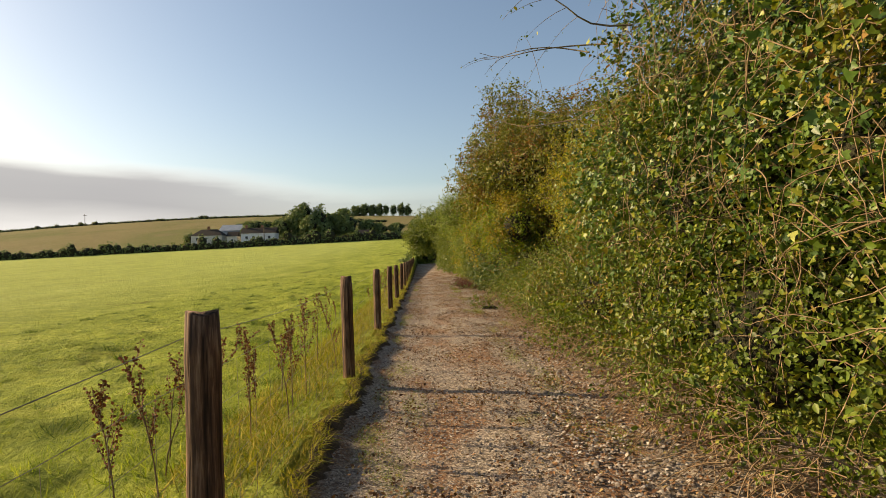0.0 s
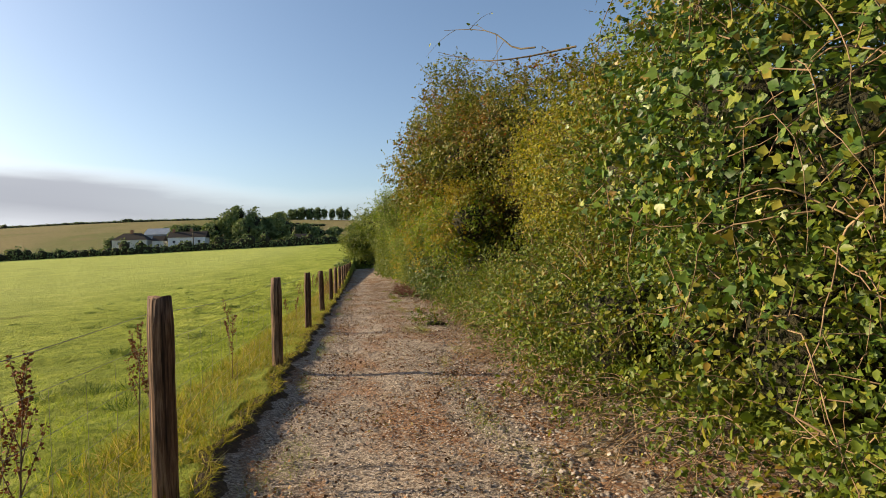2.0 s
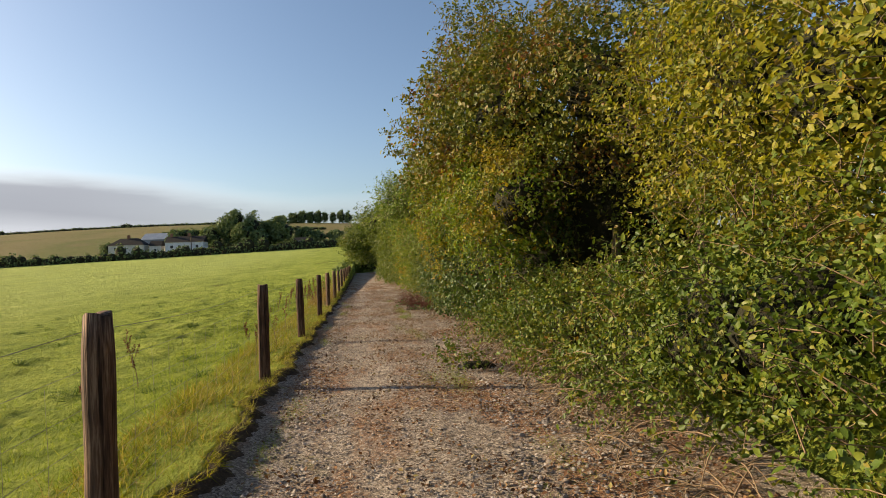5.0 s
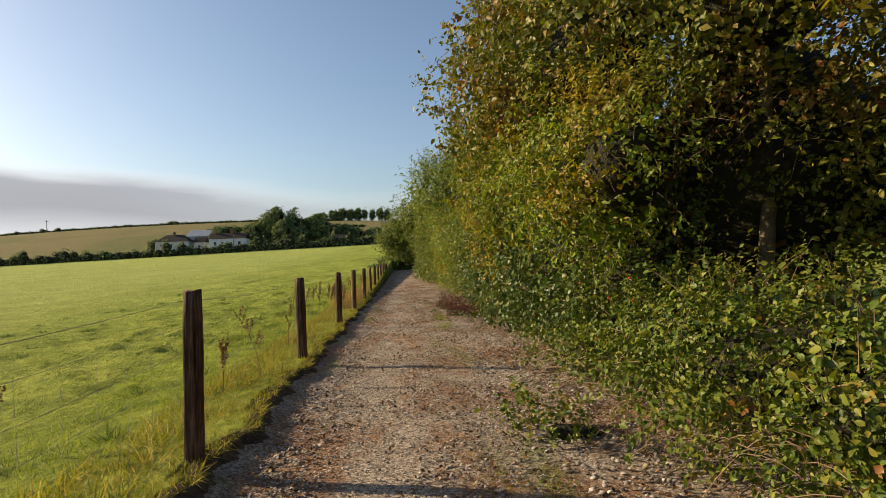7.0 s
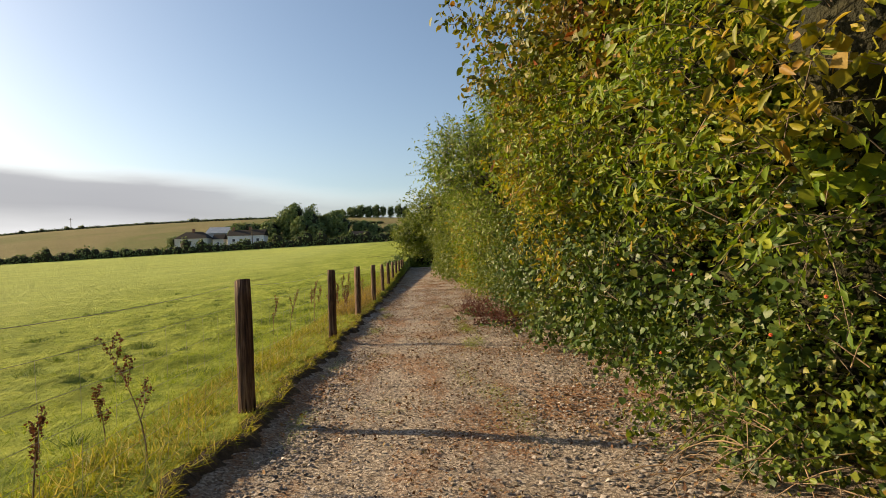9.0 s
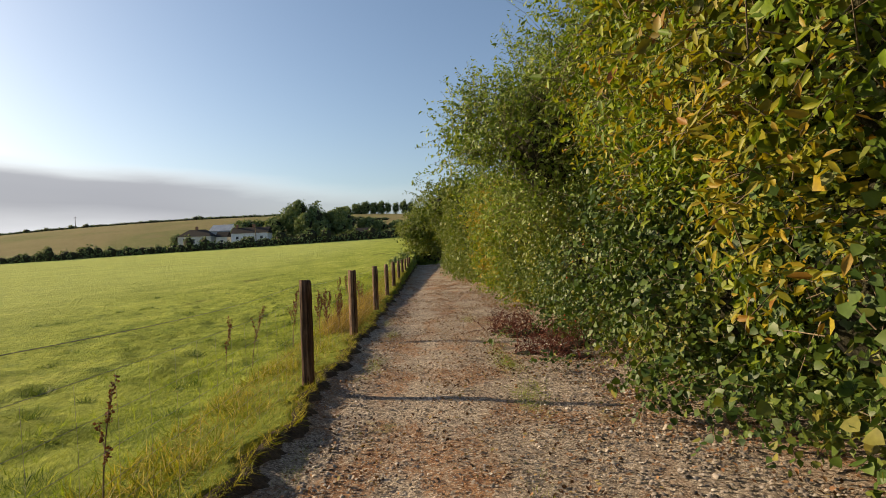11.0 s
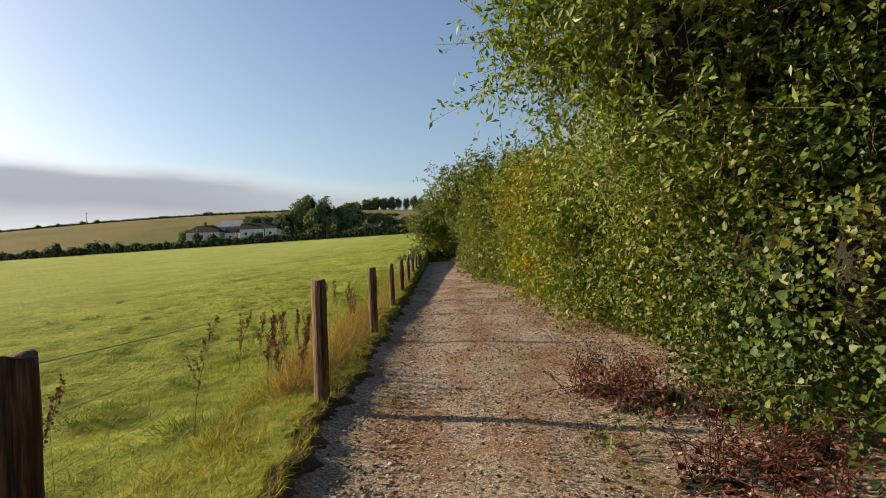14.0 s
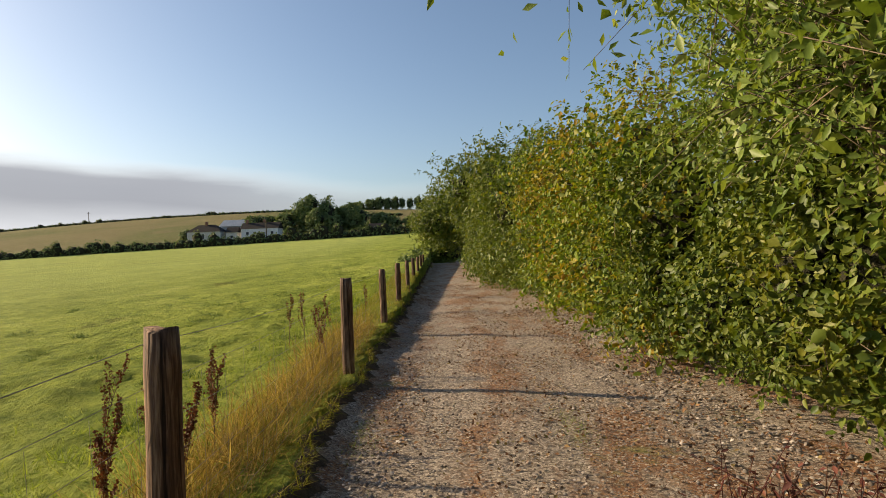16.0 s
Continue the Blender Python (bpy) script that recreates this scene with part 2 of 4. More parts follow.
def post_material():
    m, nt, bsdf = material("weathered_post_wood", 0.85)
    grain = noise_node(nt, 9.0, 6.0, 0.65, stretch=(5.0, 5.0, 0.35))
    crack = noise_node(nt, 16.0, 3.0, 0.5, stretch=(3.0, 3.0, 0.12))
    col = ramp_node(nt, grain, [(0.32, (0.025, 0.014, 0.009)), (0.5, (0.10, 0.055, 0.034)), (0.68, (0.27, 0.18, 0.12))])
    col = mix_node(nt, 1.0, col, ramp_node(nt, crack, [(0.36, (0.25, 0.22, 0.2)), (0.46, (1, 1, 1))]), "MULTIPLY")
    info = nt.nodes.new("ShaderNodeObjectInfo")
    col = mix_node(nt, 0.8, col, ramp_node(nt, info.outputs["Random"], [(0.0, (0.75, 0.62, 0.55)), (0.6, (1.1, 1.0, 0.92)), (1.0, (1.4, 1.42, 1.4))]), "MULTIPLY")
    nt.links.new(col, bsdf.inputs["Base Color"])
    bump_node(nt, bsdf, crack, 0.9, 0.012)
    return m


M_POST = post_material()


def gravel_material():
    m, nt, bsdf = material("gravel", 0.9)
    tc = nt.nodes.new("ShaderNodeTexCoord")
    cell = nt.nodes.new("ShaderNodeTexVoronoi")
    cell.inputs["Scale"].default_value = 62.0
    wob = nt.nodes.new("ShaderNodeTexNoise")
    wob.inputs["Scale"].default_value = 40.0
    nt.links.new(tc.outputs["Object"], wob.inputs["Vector"])
    shifted = nt.nodes.new("ShaderNodeVectorMath")
    shifted.operation = "MULTIPLY_ADD"
    nt.links.new(wob.outputs["Color"], shifted.inputs[0])
    shifted.inputs[1].default_value = (0.03, 0.03, 0.03)
    nt.links.new(tc.outputs["Object"], shifted.inputs[2])
    nt.links.new(shifted.outputs[0], cell.inputs["Vector"])
    hue = nt.nodes.new("ShaderNodeSeparateColor")
    nt.links.new(cell.outputs["Color"], hue.inputs[0])
    stone = ramp_node(nt, hue.outputs[0], [(0.0, (0.14, 0.107, 0.085)), (0.5, (0.32, 0.262, 0.208)), (1.0, (0.59, 0.51, 0.43))])
    leaf = ramp_node(nt, hue.outputs[1], [(0.0, (0.12, 0.055, 0.03)), (0.6, (0.28, 0.14, 0.07)), (1.0, (0.42, 0.25, 0.13))])
    patch = range_node(nt, noise_node(nt, 1.3, 5.0, 0.65, stretch=(1.0, 0.4, 1.0)), 0.46, 0.60)
    scatter = range_node(nt, hue.outputs[2], 0.10, 0.40)
    m1 = nt.nodes.new("ShaderNodeMath")
    m1.operation = "MULTIPLY"
    nt.links.new(patch, m1.inputs[0])
    nt.links.new(scatter, m1.inputs[1])
    col = mix_node(nt, m1.outputs[0], stone, leaf)
    moss = range_node(nt, noise_node(nt, 0.8, 5.0, 0.7), 0.60, 0.74)
    col = mix_node(nt, moss, col, ramp_node(nt, hue.outputs[0], [(0.0, (0.10, 0.11, 0.03)), (1.0, (0.26, 0.24, 0.08))]))
    col = mix_node(nt, 0.8, col, ramp_node(nt, noise_node(nt, 120.0, 4.0, 0.8), [(0.32, (0.35, 0.33, 0.32)), (0.68, (1.35, 1.33, 1.3))]), "MULTIPLY")
    nt.links.new(col, bsdf.inputs["Base Color"])
    grit = noise_node(nt, 95.0, 5.0, 0.75)
    bump_node(nt, bsdf, grit, 1.0, 0.025)
    return m


M_GRAVEL = gravel_material()
M_STONE = leafy("gravel_stone", [(0.0, (0.11, 0.085, 0.07)), (0.5, (0.245, 0.208, 0.18)), (0.92, (0.37, 0.325, 0.29)), (1.0, (0.47, 0.43, 0.39))], None, 0.9, 0.0, gloss=0.2)


def ground_material():
    m, nt, bsdf = material("pasture", 0.9)
    tc = nt.nodes.new("ShaderNodeTexCoord")
    sp = nt.nodes.new("ShaderNodeSeparateXYZ")
    nt.links.new(tc.outputs["Object"], sp.inputs[0])
    near = ramp_node(nt, noise_node(nt, 0.35, 6.0, 0.7, stretch=(1.0, 0.5, 1.0)), [(0.30, (0.155, 0.205, 0.030)), (0.55, (0.28, 0.335, 0.062)), (0.75, (0.38, 0.40, 0.11))])
    near = mix_node(nt, 0.8, near, ramp_node(nt, noise_node(nt, 1.6, 6.0, 0.75, stretch=(0.7, 1.2, 1.0)), [(0.36, (0.60, 0.67, 0.6)), (0.60, (1.18, 1.12, 1.1))]), "MULTIPLY")
    tuft = range_node(nt, noise_node(nt, 0.16, 6.0, 0.75, stretch=(1.0, 0.45, 1.0)), 0.585, 0.67)
    near = mix_node(nt, tuft, near, (0.11, 0.12, 0.02))
    near = mix_node(nt, 0.7, near, ramp_node(nt, noise_node(nt, 9.0, 5.0, 0.7, stretch=(1.0, 0.6, 1.0)), [(0.3, (0.36, 0.42, 0.36)), (0.7, (1.35, 1.28, 1.2))]), "MULTIPLY")
    # blends up to half way to a paler green away from the fence
    pale_out = range_node(nt, sp.outputs["X"], -5.0, -26.0, 0.0, 0.5)
    near = mix_node(nt, pale_out, near, (0.36, 0.40, 0.12))
    hill = ramp_node(nt, noise_node(nt, 0.012, 3.0, 0.5), [(0.35, (0.15, 0.145, 0.055)), (0.5, (0.19, 0.16, 0.075)), (0.62, (0.135, 0.14, 0.05)), (0.75, (0.20, 0.15, 0.085))])
    hill = mix_node(nt, 0.35, hill, ramp_node(nt, noise_node(nt, 0.6, 4.0), [(0.3, (0.6, 0.6, 0.6)), (0.7, (1.2, 1.2, 1.2))]), "MULTIPLY")
    far = range_node(nt, sp.outputs["Y"], 236.0, 240.0)
    bsdf.inputs["Specular IOR Level"].default_value = 0.05
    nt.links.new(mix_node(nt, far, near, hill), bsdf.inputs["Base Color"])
    bump_node(nt, bsdf, noise_node(nt, 2.6, 8.0, 0.72, stretch=(1.0, 0.6, 1.0)), 1.0, 0.35)
    return m


M_GROUND = ground_material()
M_SOIL = mottled("dark_soil", [(0.3, (0.05, 0.034, 0.022)), (0.7, (0.15, 0.10, 0.06))], 9.0, 0.95, 60.0, 1.0, 0.04)
M_RENDER_CREAM = mottled("cream_render", [(0.3, (0.62, 0.58, 0.50)), (0.7, (0.74, 0.70, 0.62))], 0.6, 0.9, 10.0, 0.2, 0.01)
M_RENDER_WHITE = mottled("white_render", [(0.3, (0.72, 0.73, 0.74)), (0.7, (0.82, 0.83, 0.84))], 0.6, 0.9, 10.0, 0.2, 0.01)
M_SLATE = mottled("slate_roof", [(0.3, (0.016, 0.014, 0.015)), (0.7, (0.032, 0.028, 0.028))], 1.2, 0.95, 8.0, 0.4, 0.02)
M_TIN = mottled("grey_sheet_roof", [(0.3, (0.20, 0.24, 0.30)), (0.7, (0.28, 0.32, 0.38))], 0.5, 0.5, 8.0, 0.3, 0.02)
M_BRICK = mottled("chimney_brick", [(0.3, (0.24, 0.12, 0.08)), (0.7, (0.34, 0.18, 0.12))], 2.0, 0.9, 12.0, 0.4, 0.02)
M_GLASS_DARK, _nt, _b = material("window_glass", 0.08)
_b.inputs["Base Color"].default_value = (0.03, 0.035, 0.04, 1)
M_FRAME, _nt, _b = material("white_window_frame", 0.5)
_b.inputs["Base Color"].default_value = (0.75, 0.75, 0.73, 1)

# ---- mesh helpers ----
RNG = np.random.default_rng(7)


def mesh_from(name, verts, faces, mat):
    """A mesh from an (n, 3) array of verts and an (m, 3) array of triangles."""
    me = bpy.data.meshes.new(name)
    verts, faces = np.ascontiguousarray(verts, np.float32), np.ascontiguousarray(faces, np.int32)
    me.vertices.add(len(verts))
    me.vertices.foreach_set("co", verts.ravel())
    k = faces.shape[1]
    me.loops.add(faces.size)
    me.loops.foreach_set("vertex_index", faces.ravel())
    me.polygons.add(len(faces))
    me.polygons.foreach_set("loop_start", np.arange(0, faces.size, k, dtype=np.int32))
    me.polygons.foreach_set("loop_total", np.full(len(faces), k, np.int32))
    me.update(calc_edges=True)
    me.materials.append(mat)
    return me


def piece(name, me, parent=None, label="", kind=""):
    ob = new(name, me)
    if parent is not None:
        ob.parent = parent
    return tagged(ob, label=label, kind=kind)


def part(name, bm, mat, parent=None, label="", smooth=False):
    me = bpy.data.meshes.new(name)
    bmesh.ops.recalc_face_normals(bm, faces=bm.faces)
    bm.to_mesh(me)
    bm.free()
    me.materials.append(mat)
    if smooth:
        me.shade_smooth()
    return piece(name, me, parent, label)


def empty(name, label, category, group="", kind=""):
    return tagged(new(name), label, category, group, kind)


def box(bm, lo, hi, bevel=0.0):
    m = Matrix.Translation([(a + b) / 2 for a, b in zip(lo, hi)]) @ Matrix.Diagonal([b - a for a, b in zip(lo, hi)] + [1])
    r = bmesh.ops.create_cube(bm, size=1, matrix=m)
    if bevel:
        bmesh.ops.bevel(bm, geom=list({e for v in r["verts"] for e in v.link_edges}), offset=bevel, segments=2, affect="EDGES")


def unit(v):
    return v / np.maximum(np.linalg.norm(v, axis=1, keepdims=True), 1e-9)


# leaf outlines, folded along the midrib: x across, y to the tip, z up
def outline(half, bend=-0.08):
    """A leaf as a fan: half is the left edge as (half width, way along, lift); the right edge mirrors it."""
    left = [(-w, y, z) for w, y, z in half]
    right = [(w, y, z) for w, y, z in reversed(half)]
    v = [(0, 0, 0)] + left + [(0, 1, bend)] + right
    k = len(half)
    f = [(0, i + 1, i) for i in range(1, k + 1)] + [(0, i + 1, i) for i in range(k + 1, 2 * k + 1)]
    return np.array(v, float), np.array(f)


LEAF_OVAL = outline([(.28, .32, .07), (.22, .70, .03)])
LEAF_BROAD = outline([(.26, .18, .06), (.34, .45, .07), (.20, .78, .02)], -0.14)
LEAF_IVY_SMALL = outline([(.48, .14, .06), (.40, .55, .03)])
LEAF_IVY = outline([(.44, .08, .05), (.50, .42, .03), (.24, .52, .06)])
LEAF_PLAIN = outline([(.30, .45, .06)])
LEAF_IVY_PLAIN = outline([(.46, .32, .05)])
LEAF_NARROW = outline([(.20, .45, .05)])
LEAF_LONG = outline([(.18, .30, .05), (.16, .66, .02)], -0.16)
LEAF_CLUMP = outline([(.46, .5, .12)], -0.1)
LEAF_FALLEN = outline([(.30, .5, .09)], -0.05)
STRIP = np.array([(0, 1, 3), (0, 3, 2), (2, 3, 4)])
BLADE = (np.array([(-.022, 0, 0), (.022, 0, 0), (-.017, .6, .12), (.017, .6, .12), (0, 1, .36)]), STRIP)
BLADE_FINE = (np.array([(-.030, 0, 0), (.030, 0, 0), (0, 1, .34)]), np.array([(0, 1, 2)]))
BLADE_LONG = (np.array([(-.0065, 0, 0), (.0065, 0, 0), (-.005, .6, .16), (.005, .6, .16), (0, 1, .55)]), STRIP)



def scatter(shape, at, normal, tip, size):
    """One copy of a leaf shape at every place, turned so that z is the normal and y the way to the tip."""
    tv, tf = shape
    n = unit(normal)
    d = unit(tip - n * (tip * n).sum(1, keepdims=True))
    s = np.cross(d, n)
    size = np.broadcast_to(np.asarray(size, float), (len(at),))[:, None, None]
    v = at[:, None, :] + size * (tv[None, :, 0, None] * s[:, None, :] + tv[None, :, 1, None] * d[:, None, :] + tv[None, :, 2, None] * n[:, None, :])
    f = tf[None] + (np.arange(len(at)) * len(tv))[:, None, None]
    return v.reshape(-1, 3), f.reshape(-1, tf.shape[1])


def tubes(paths, radii, sides=4):
    """Thin tapered stems: paths (n, k, 3), radii (n, k)."""
    n, k, _ = paths.shape
    way = np.gradient(paths, axis=1)
    way /= np.maximum(np.linalg.norm(way, axis=2, keepdims=True), 1e-9)
    ref = np.where(np.abs(way[..., 2:3]) > 0.9, np.array([1.0, 0, 0]), np.array([0, 0, 1.0]))
    a = np.cross(way, ref)
    a /= np.maximum(np.linalg.norm(a, axis=2, keepdims=True), 1e-9)
    b = np.cross(way, a)
    ang = np.arange(sides) * 2 * np.pi / sides
    ring = paths[:, :, None] + radii[:, :, None, None] * (np.cos(ang)[:, None] * a[:, :, None] + np.sin(ang)[:, None] * b[:, :, None])
    i = np.arange(n)[:, None, None] * k * sides + np.arange(k - 1)[None, :, None] * sides
    s0, s1 = np.arange(sides)[None, None], (np.arange(sides)[None, None] + 1) % sides
    quad = np.stack([i + s0, i + s1, i + sides + s1, i + sides + s0], -1).reshape(-1, 4)
    return ring.reshape(-1, 3), quad


def joined(sets):
    vs, fs, base = [], [], 0
    for v, f in sets:
        vs.append(v), fs.append(f + base)
        base += len(v)
    return np.concatenate(vs), np.concatenate(fs)


def lumps(p, scale, seed=0.0):
    """Cheap smooth noise in -1..1 for arrays of places."""
    q = p * scale + seed
    return (np.sin(q[:, 0] * 1.7 + 1.3 * np.sin(q[:, 1] * 1.1)) + np.sin(q[:, 1] * 2.1 + 1.7 * np.sin(q[:, 2] * 1.3)) + np.sin(q[:, 2] * 1.9 + 1.1 * np.sin(q[:, 0] * 1.6))) / 3


# ---- lie of the land ----
LATTICE = np.random.default_rng(5).random((128, 128))


def grain2(x, y, size, seed=0):
    """Smooth random heights in 0..1 on a lattice of the given mesh."""
    u, v = x / size + seed * 17.3, y / size + seed * 9.1
    i, j = np.floor(u).astype(int), np.floor(v).astype(int)
    a, b = u - i, v - j
    a, b = a * a * (3 - 2 * a), b * b * (3 - 2 * b)
    g = LATTICE
    return (g[i % 128, j % 128] * (1 - a) + g[(i + 1) % 128, j % 128] * a) * (1 - b) + (g[i % 128, (j + 1) % 128] * (1 - a) + g[(i + 1) % 128, (j + 1) % 128] * a) * b


def tussock(x, y):
    """Poached, tufted turf: how far it stands up, 0..1."""
    n = 0.28 * grain2(x, y, 0.85, 1) + 0.34 * grain2(x, y, 0.42, 2) + 0.18 * grain2(x, y, 0.22, 5) + 0.20 * grain2(x, y, 2.9, 3)
    return np.clip((n - 0.46) * 3.8, 0, 1)


def edge_height(x):
    return np.clip(9.4 + 0.026 * x, 3.0, 12.0)


def ridge_height(x):
    return 35.0 - 0.00022 * (x + 110) ** 2 * np.where(x < -110, 0.75, 1.0)


def land(x, y):
    """Height of the ground: pasture dips away from the fence, climbs to the far hedge, then up the hill."""
    x, y = np.asarray(x, float), np.asarray(y, float)
    dip = -0.5 * np.clip(-x / 12, 0, 1) ** 0.8
    rise = np.clip((y - 25) / 210, 0, 1) ** 1.25
    z = 0.03 + dip * (1 - rise) + (edge_height(x)) * rise
    up = np.clip((y - 235) / 185, 0, 1)
    z = z + (np.maximum(ridge_height(np.clip(x, -420, 420)), 14) - edge_height(x)) * (up * (1.25 - 0.25 * up)) * (y > 235)
    z = z - np.clip((y - 425) / 400, 0, 1) ** 1.2 * 40
    z = z + (0.13 * tussock(x, y) + 0.10 * (grain2(x, y, 4.2, 4) - 0.5)) * np.clip((-x - 0.7) / 1.6, 0, 1) * np.clip((150 - y) / 60, 0, 1) * (0.3 + 0.7 * np.exp(-(np.minimum(x + 1, 0) / 6) ** 2))
    return z


PATH_Z = -0.10


def path_rise(y):
    return PATH_Z + 0.5 * np.clip((np.asarray(y, float) - 30) / 45, 0, 1) ** 1.5


def left_edge(y):
    y = np.asarray(y, float)
    return 0.17 + 0.05 * np.sin(y * 1.9) + 0.04 * np.sin(y * 4.7 + 1) + 0.03 * np.sin(y * 11.3)


def right_edge(y):
    y = np.asarray(y, float)
    return np.interp(y, [-10, 4, 10, 14, 20, 27, 45, 90], [2.85, 3.0, 3.2, 3.25, 3.5, 3.8, 3.8, 3.2]) + 0.12 * np.sin(y * 0.9) + 0.06 * np.sin(y * 2.9)


def build_ground():
    xs = np.unique(np.concatenate([-np.geomspace(47, 1800, 34), np.linspace(-46, -16.2, 90), np.linspace(-16, -8.1, 42), np.linspace(-8, -0.5, 64), np.linspace(-0.5, -0.1, 4), [0.0]]))
    xr = np.concatenate([np.linspace(4.4, 12, 10), np.geomspace(14, 1800, 30)])
    ys = np.unique(np.concatenate([-np.geomspace(12, 1500, 20), np.linspace(-12, -5, 24), np.linspace(-4.9, 32, 250), np.linspace(32.2, 60, 104), np.linspace(60, 130, 116), np.linspace(132, 230, 24), np.linspace(232, 430, 42), np.geomspace(440, 2200, 24)]))
    rows = []
    for y in ys:
        le, re = float(left_edge(y)), float(right_edge(y))
        corridor = np.array([le - 0.18, le - 0.11, le - 0.085, le + 0.03, (le + re) / 2, re, re + 1.2])
        x = np.concatenate([xs, corridor, xr])
        z = land(x, y)
        base = float(path_rise(y))
        z = np.where((x > le - 0.10) & (x <= re + 1.25), np.maximum(base - 0.06, base - 0.06), z)
        z = np.where(x > re + 1.25, np.where(y < 90, np.maximum(base + 0.1, z * (y > 60)), z), z)
        rows.append(np.stack([x, np.full_like(x, y), z], 1))
    v = np.concatenate(rows)
    w, h = len(rows[0]), len(rows)
    i = (np.arange(h - 1)[:, None] * w + np.arange(w - 1)[None]).ravel()
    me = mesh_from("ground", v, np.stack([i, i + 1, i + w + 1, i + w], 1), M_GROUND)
    me.shade_smooth()
    tagged(piece("ground", me), "grass pasture rising to a far hedge and hillside fields", "ground", kind="structure")
    # gravel track
    py = np.linspace(-12, 92, 620)
    u = np.concatenate([np.linspace(0, 0.12, 7)[:-1], np.linspace(0.12, 1, 26)])
    le, re = left_edge(py)[:, None] + 0.005, right_edge(py)[:, None] + 1.15
    x = le + (re - le) * u
    y = np.repeat(py[:, None], len(u), 1)
    pts = np.stack([x, y, np.zeros_like(x)], -1).reshape(-1, 3)
    z = path_rise(y).ravel() + 0.012 * lumps(pts, 3.1) + 0.008 * lumps(pts, 9.0, 2.0) + 0.02 * np.exp(-((x.ravel() - 1.9) / 0.5) ** 2) + 0.06 * np.exp(-((x - le) / 0.13) ** 2).ravel()
    pts[:, 2] = z
    w, h = len(u), len(py)
    i = (np.arange(h - 1)[:, None] * w + np.arange(w - 1)[None]).ravel()
    me = mesh_from("path", pts, np.stack([i, i + 1, i + w + 1, i + w], 1), M_GRAVEL)
    me.shade_smooth()
    return tagged(piece("path", me), "gravel track strewn with brown fallen leaves", "path", kind="structure")


path = build_ground()

# dark cut soil along the verge's lip
_y = np.linspace(-10, 80, 3600)
_le = left_edge(_y)
_w = np.stack([_y, 0 * _y, 0 * _y], 1)
_n1, _n2 = lumps(_w, 9.0, 1.0) + 0.6 * lumps(_w, 31.0, 4.0), lumps(_w, 7.0, 8.0) + 0.7 * lumps(_w, 27.0, 5.0)
_up = np.clip(path_rise(_y) - PATH_Z, 0, 1)
_top = np.stack([_le - 0.12 + 0.012 * _n1, _y, 0.036 + 0.006 * _n2 + _up], 1)
_mid = np.stack([_le - 0.04 + 0.035 * _n2, _y, 0.012 + 0.02 * _n1 + _up], 1)
_low = np.stack([_le + 0.10 + 0.07 * _n1, _y, path_rise(_y) - 0.015], 1)
_i, _c = np.arange(len(_y) - 1), len(_y)
_me = mesh_from("verge_edge", np.concatenate([_top, _mid, _low]), np.concatenate([np.stack([_i + o, _i + o + _c, _i + o + _c + 1, _i + o + 1], 1) for o in (0, _c)]), M_SOIL)
tagged(piece("verge_edge", _me), "dark cut soil edge between verge and track", "verge", kind="structure")

# ---- hedge ----
def lobe_points(lobes, density, rng, rough=0.16, back=0.10, clump=0.27, gaps=True):
    """Places on the outside of a cloud of ellipsoids, with the outward way at each."""
    lobes = np.asarray(lobes, float)
    pts, outs = [], []
    for j, (cx, cy, cz, rx, ry, rz) in enumerate(lobes):
        area = 4 * np.pi * (((rx * ry) ** 1.6 + (rx * rz) ** 1.6 + (ry * rz) ** 1.6) / 3) ** (1 / 1.6)
        n = int(area * density * 1.65)
        d = unit(rng.normal(size=(n, 3)))
        keep = (d[:, 0] < 0.25) | (rng.random(n) < back)
        d = d[keep]
        r = 1 - np.minimum(rng.exponential(0.11, len(d)), 0.4) + rough * lumps(d, 3.2, j * 1.7) + rough * 0.6 * lumps(d, 8.0, j * 2.3)
        p = np.array([cx, cy, cz]) + d * r[:, None] * np.array([rx, ry, rz])
        # leaves gather in sprays with dark gaps between them
        c = 0.35 * lumps(p, 2.0, 3.0) + 0.55 * lumps(p, 4.6, j * 0.7) + 0.5 * lumps(p, 11.0, j * 1.3)
        some = rng.random(len(p)) < (np.clip(0.46 + 1.6 * c, 0.04, 1.0) if gaps else 0.7)
        p, d, c = p[some], d[some], c[some]
        p = p + unit(d / np.array([rx, ry, rz])) * (clump * c)[:, None]
        inside = np.zeros(len(p), bool)
        for k, (ax, ay, az, bx, by, bz) in enumerate(lobes):
            if k != j:
                inside |= (((p - np.array([ax, ay, az])) / np.array([bx, by, bz])) ** 2).sum(1) < 0.55
        ok = ~inside & (p[:, 2] > -0.08)
        pts.append(p[ok]), outs.append(unit(d[ok] / np.array([rx, ry, rz])))
    return np.concatenate(pts), np.concatenate(outs)


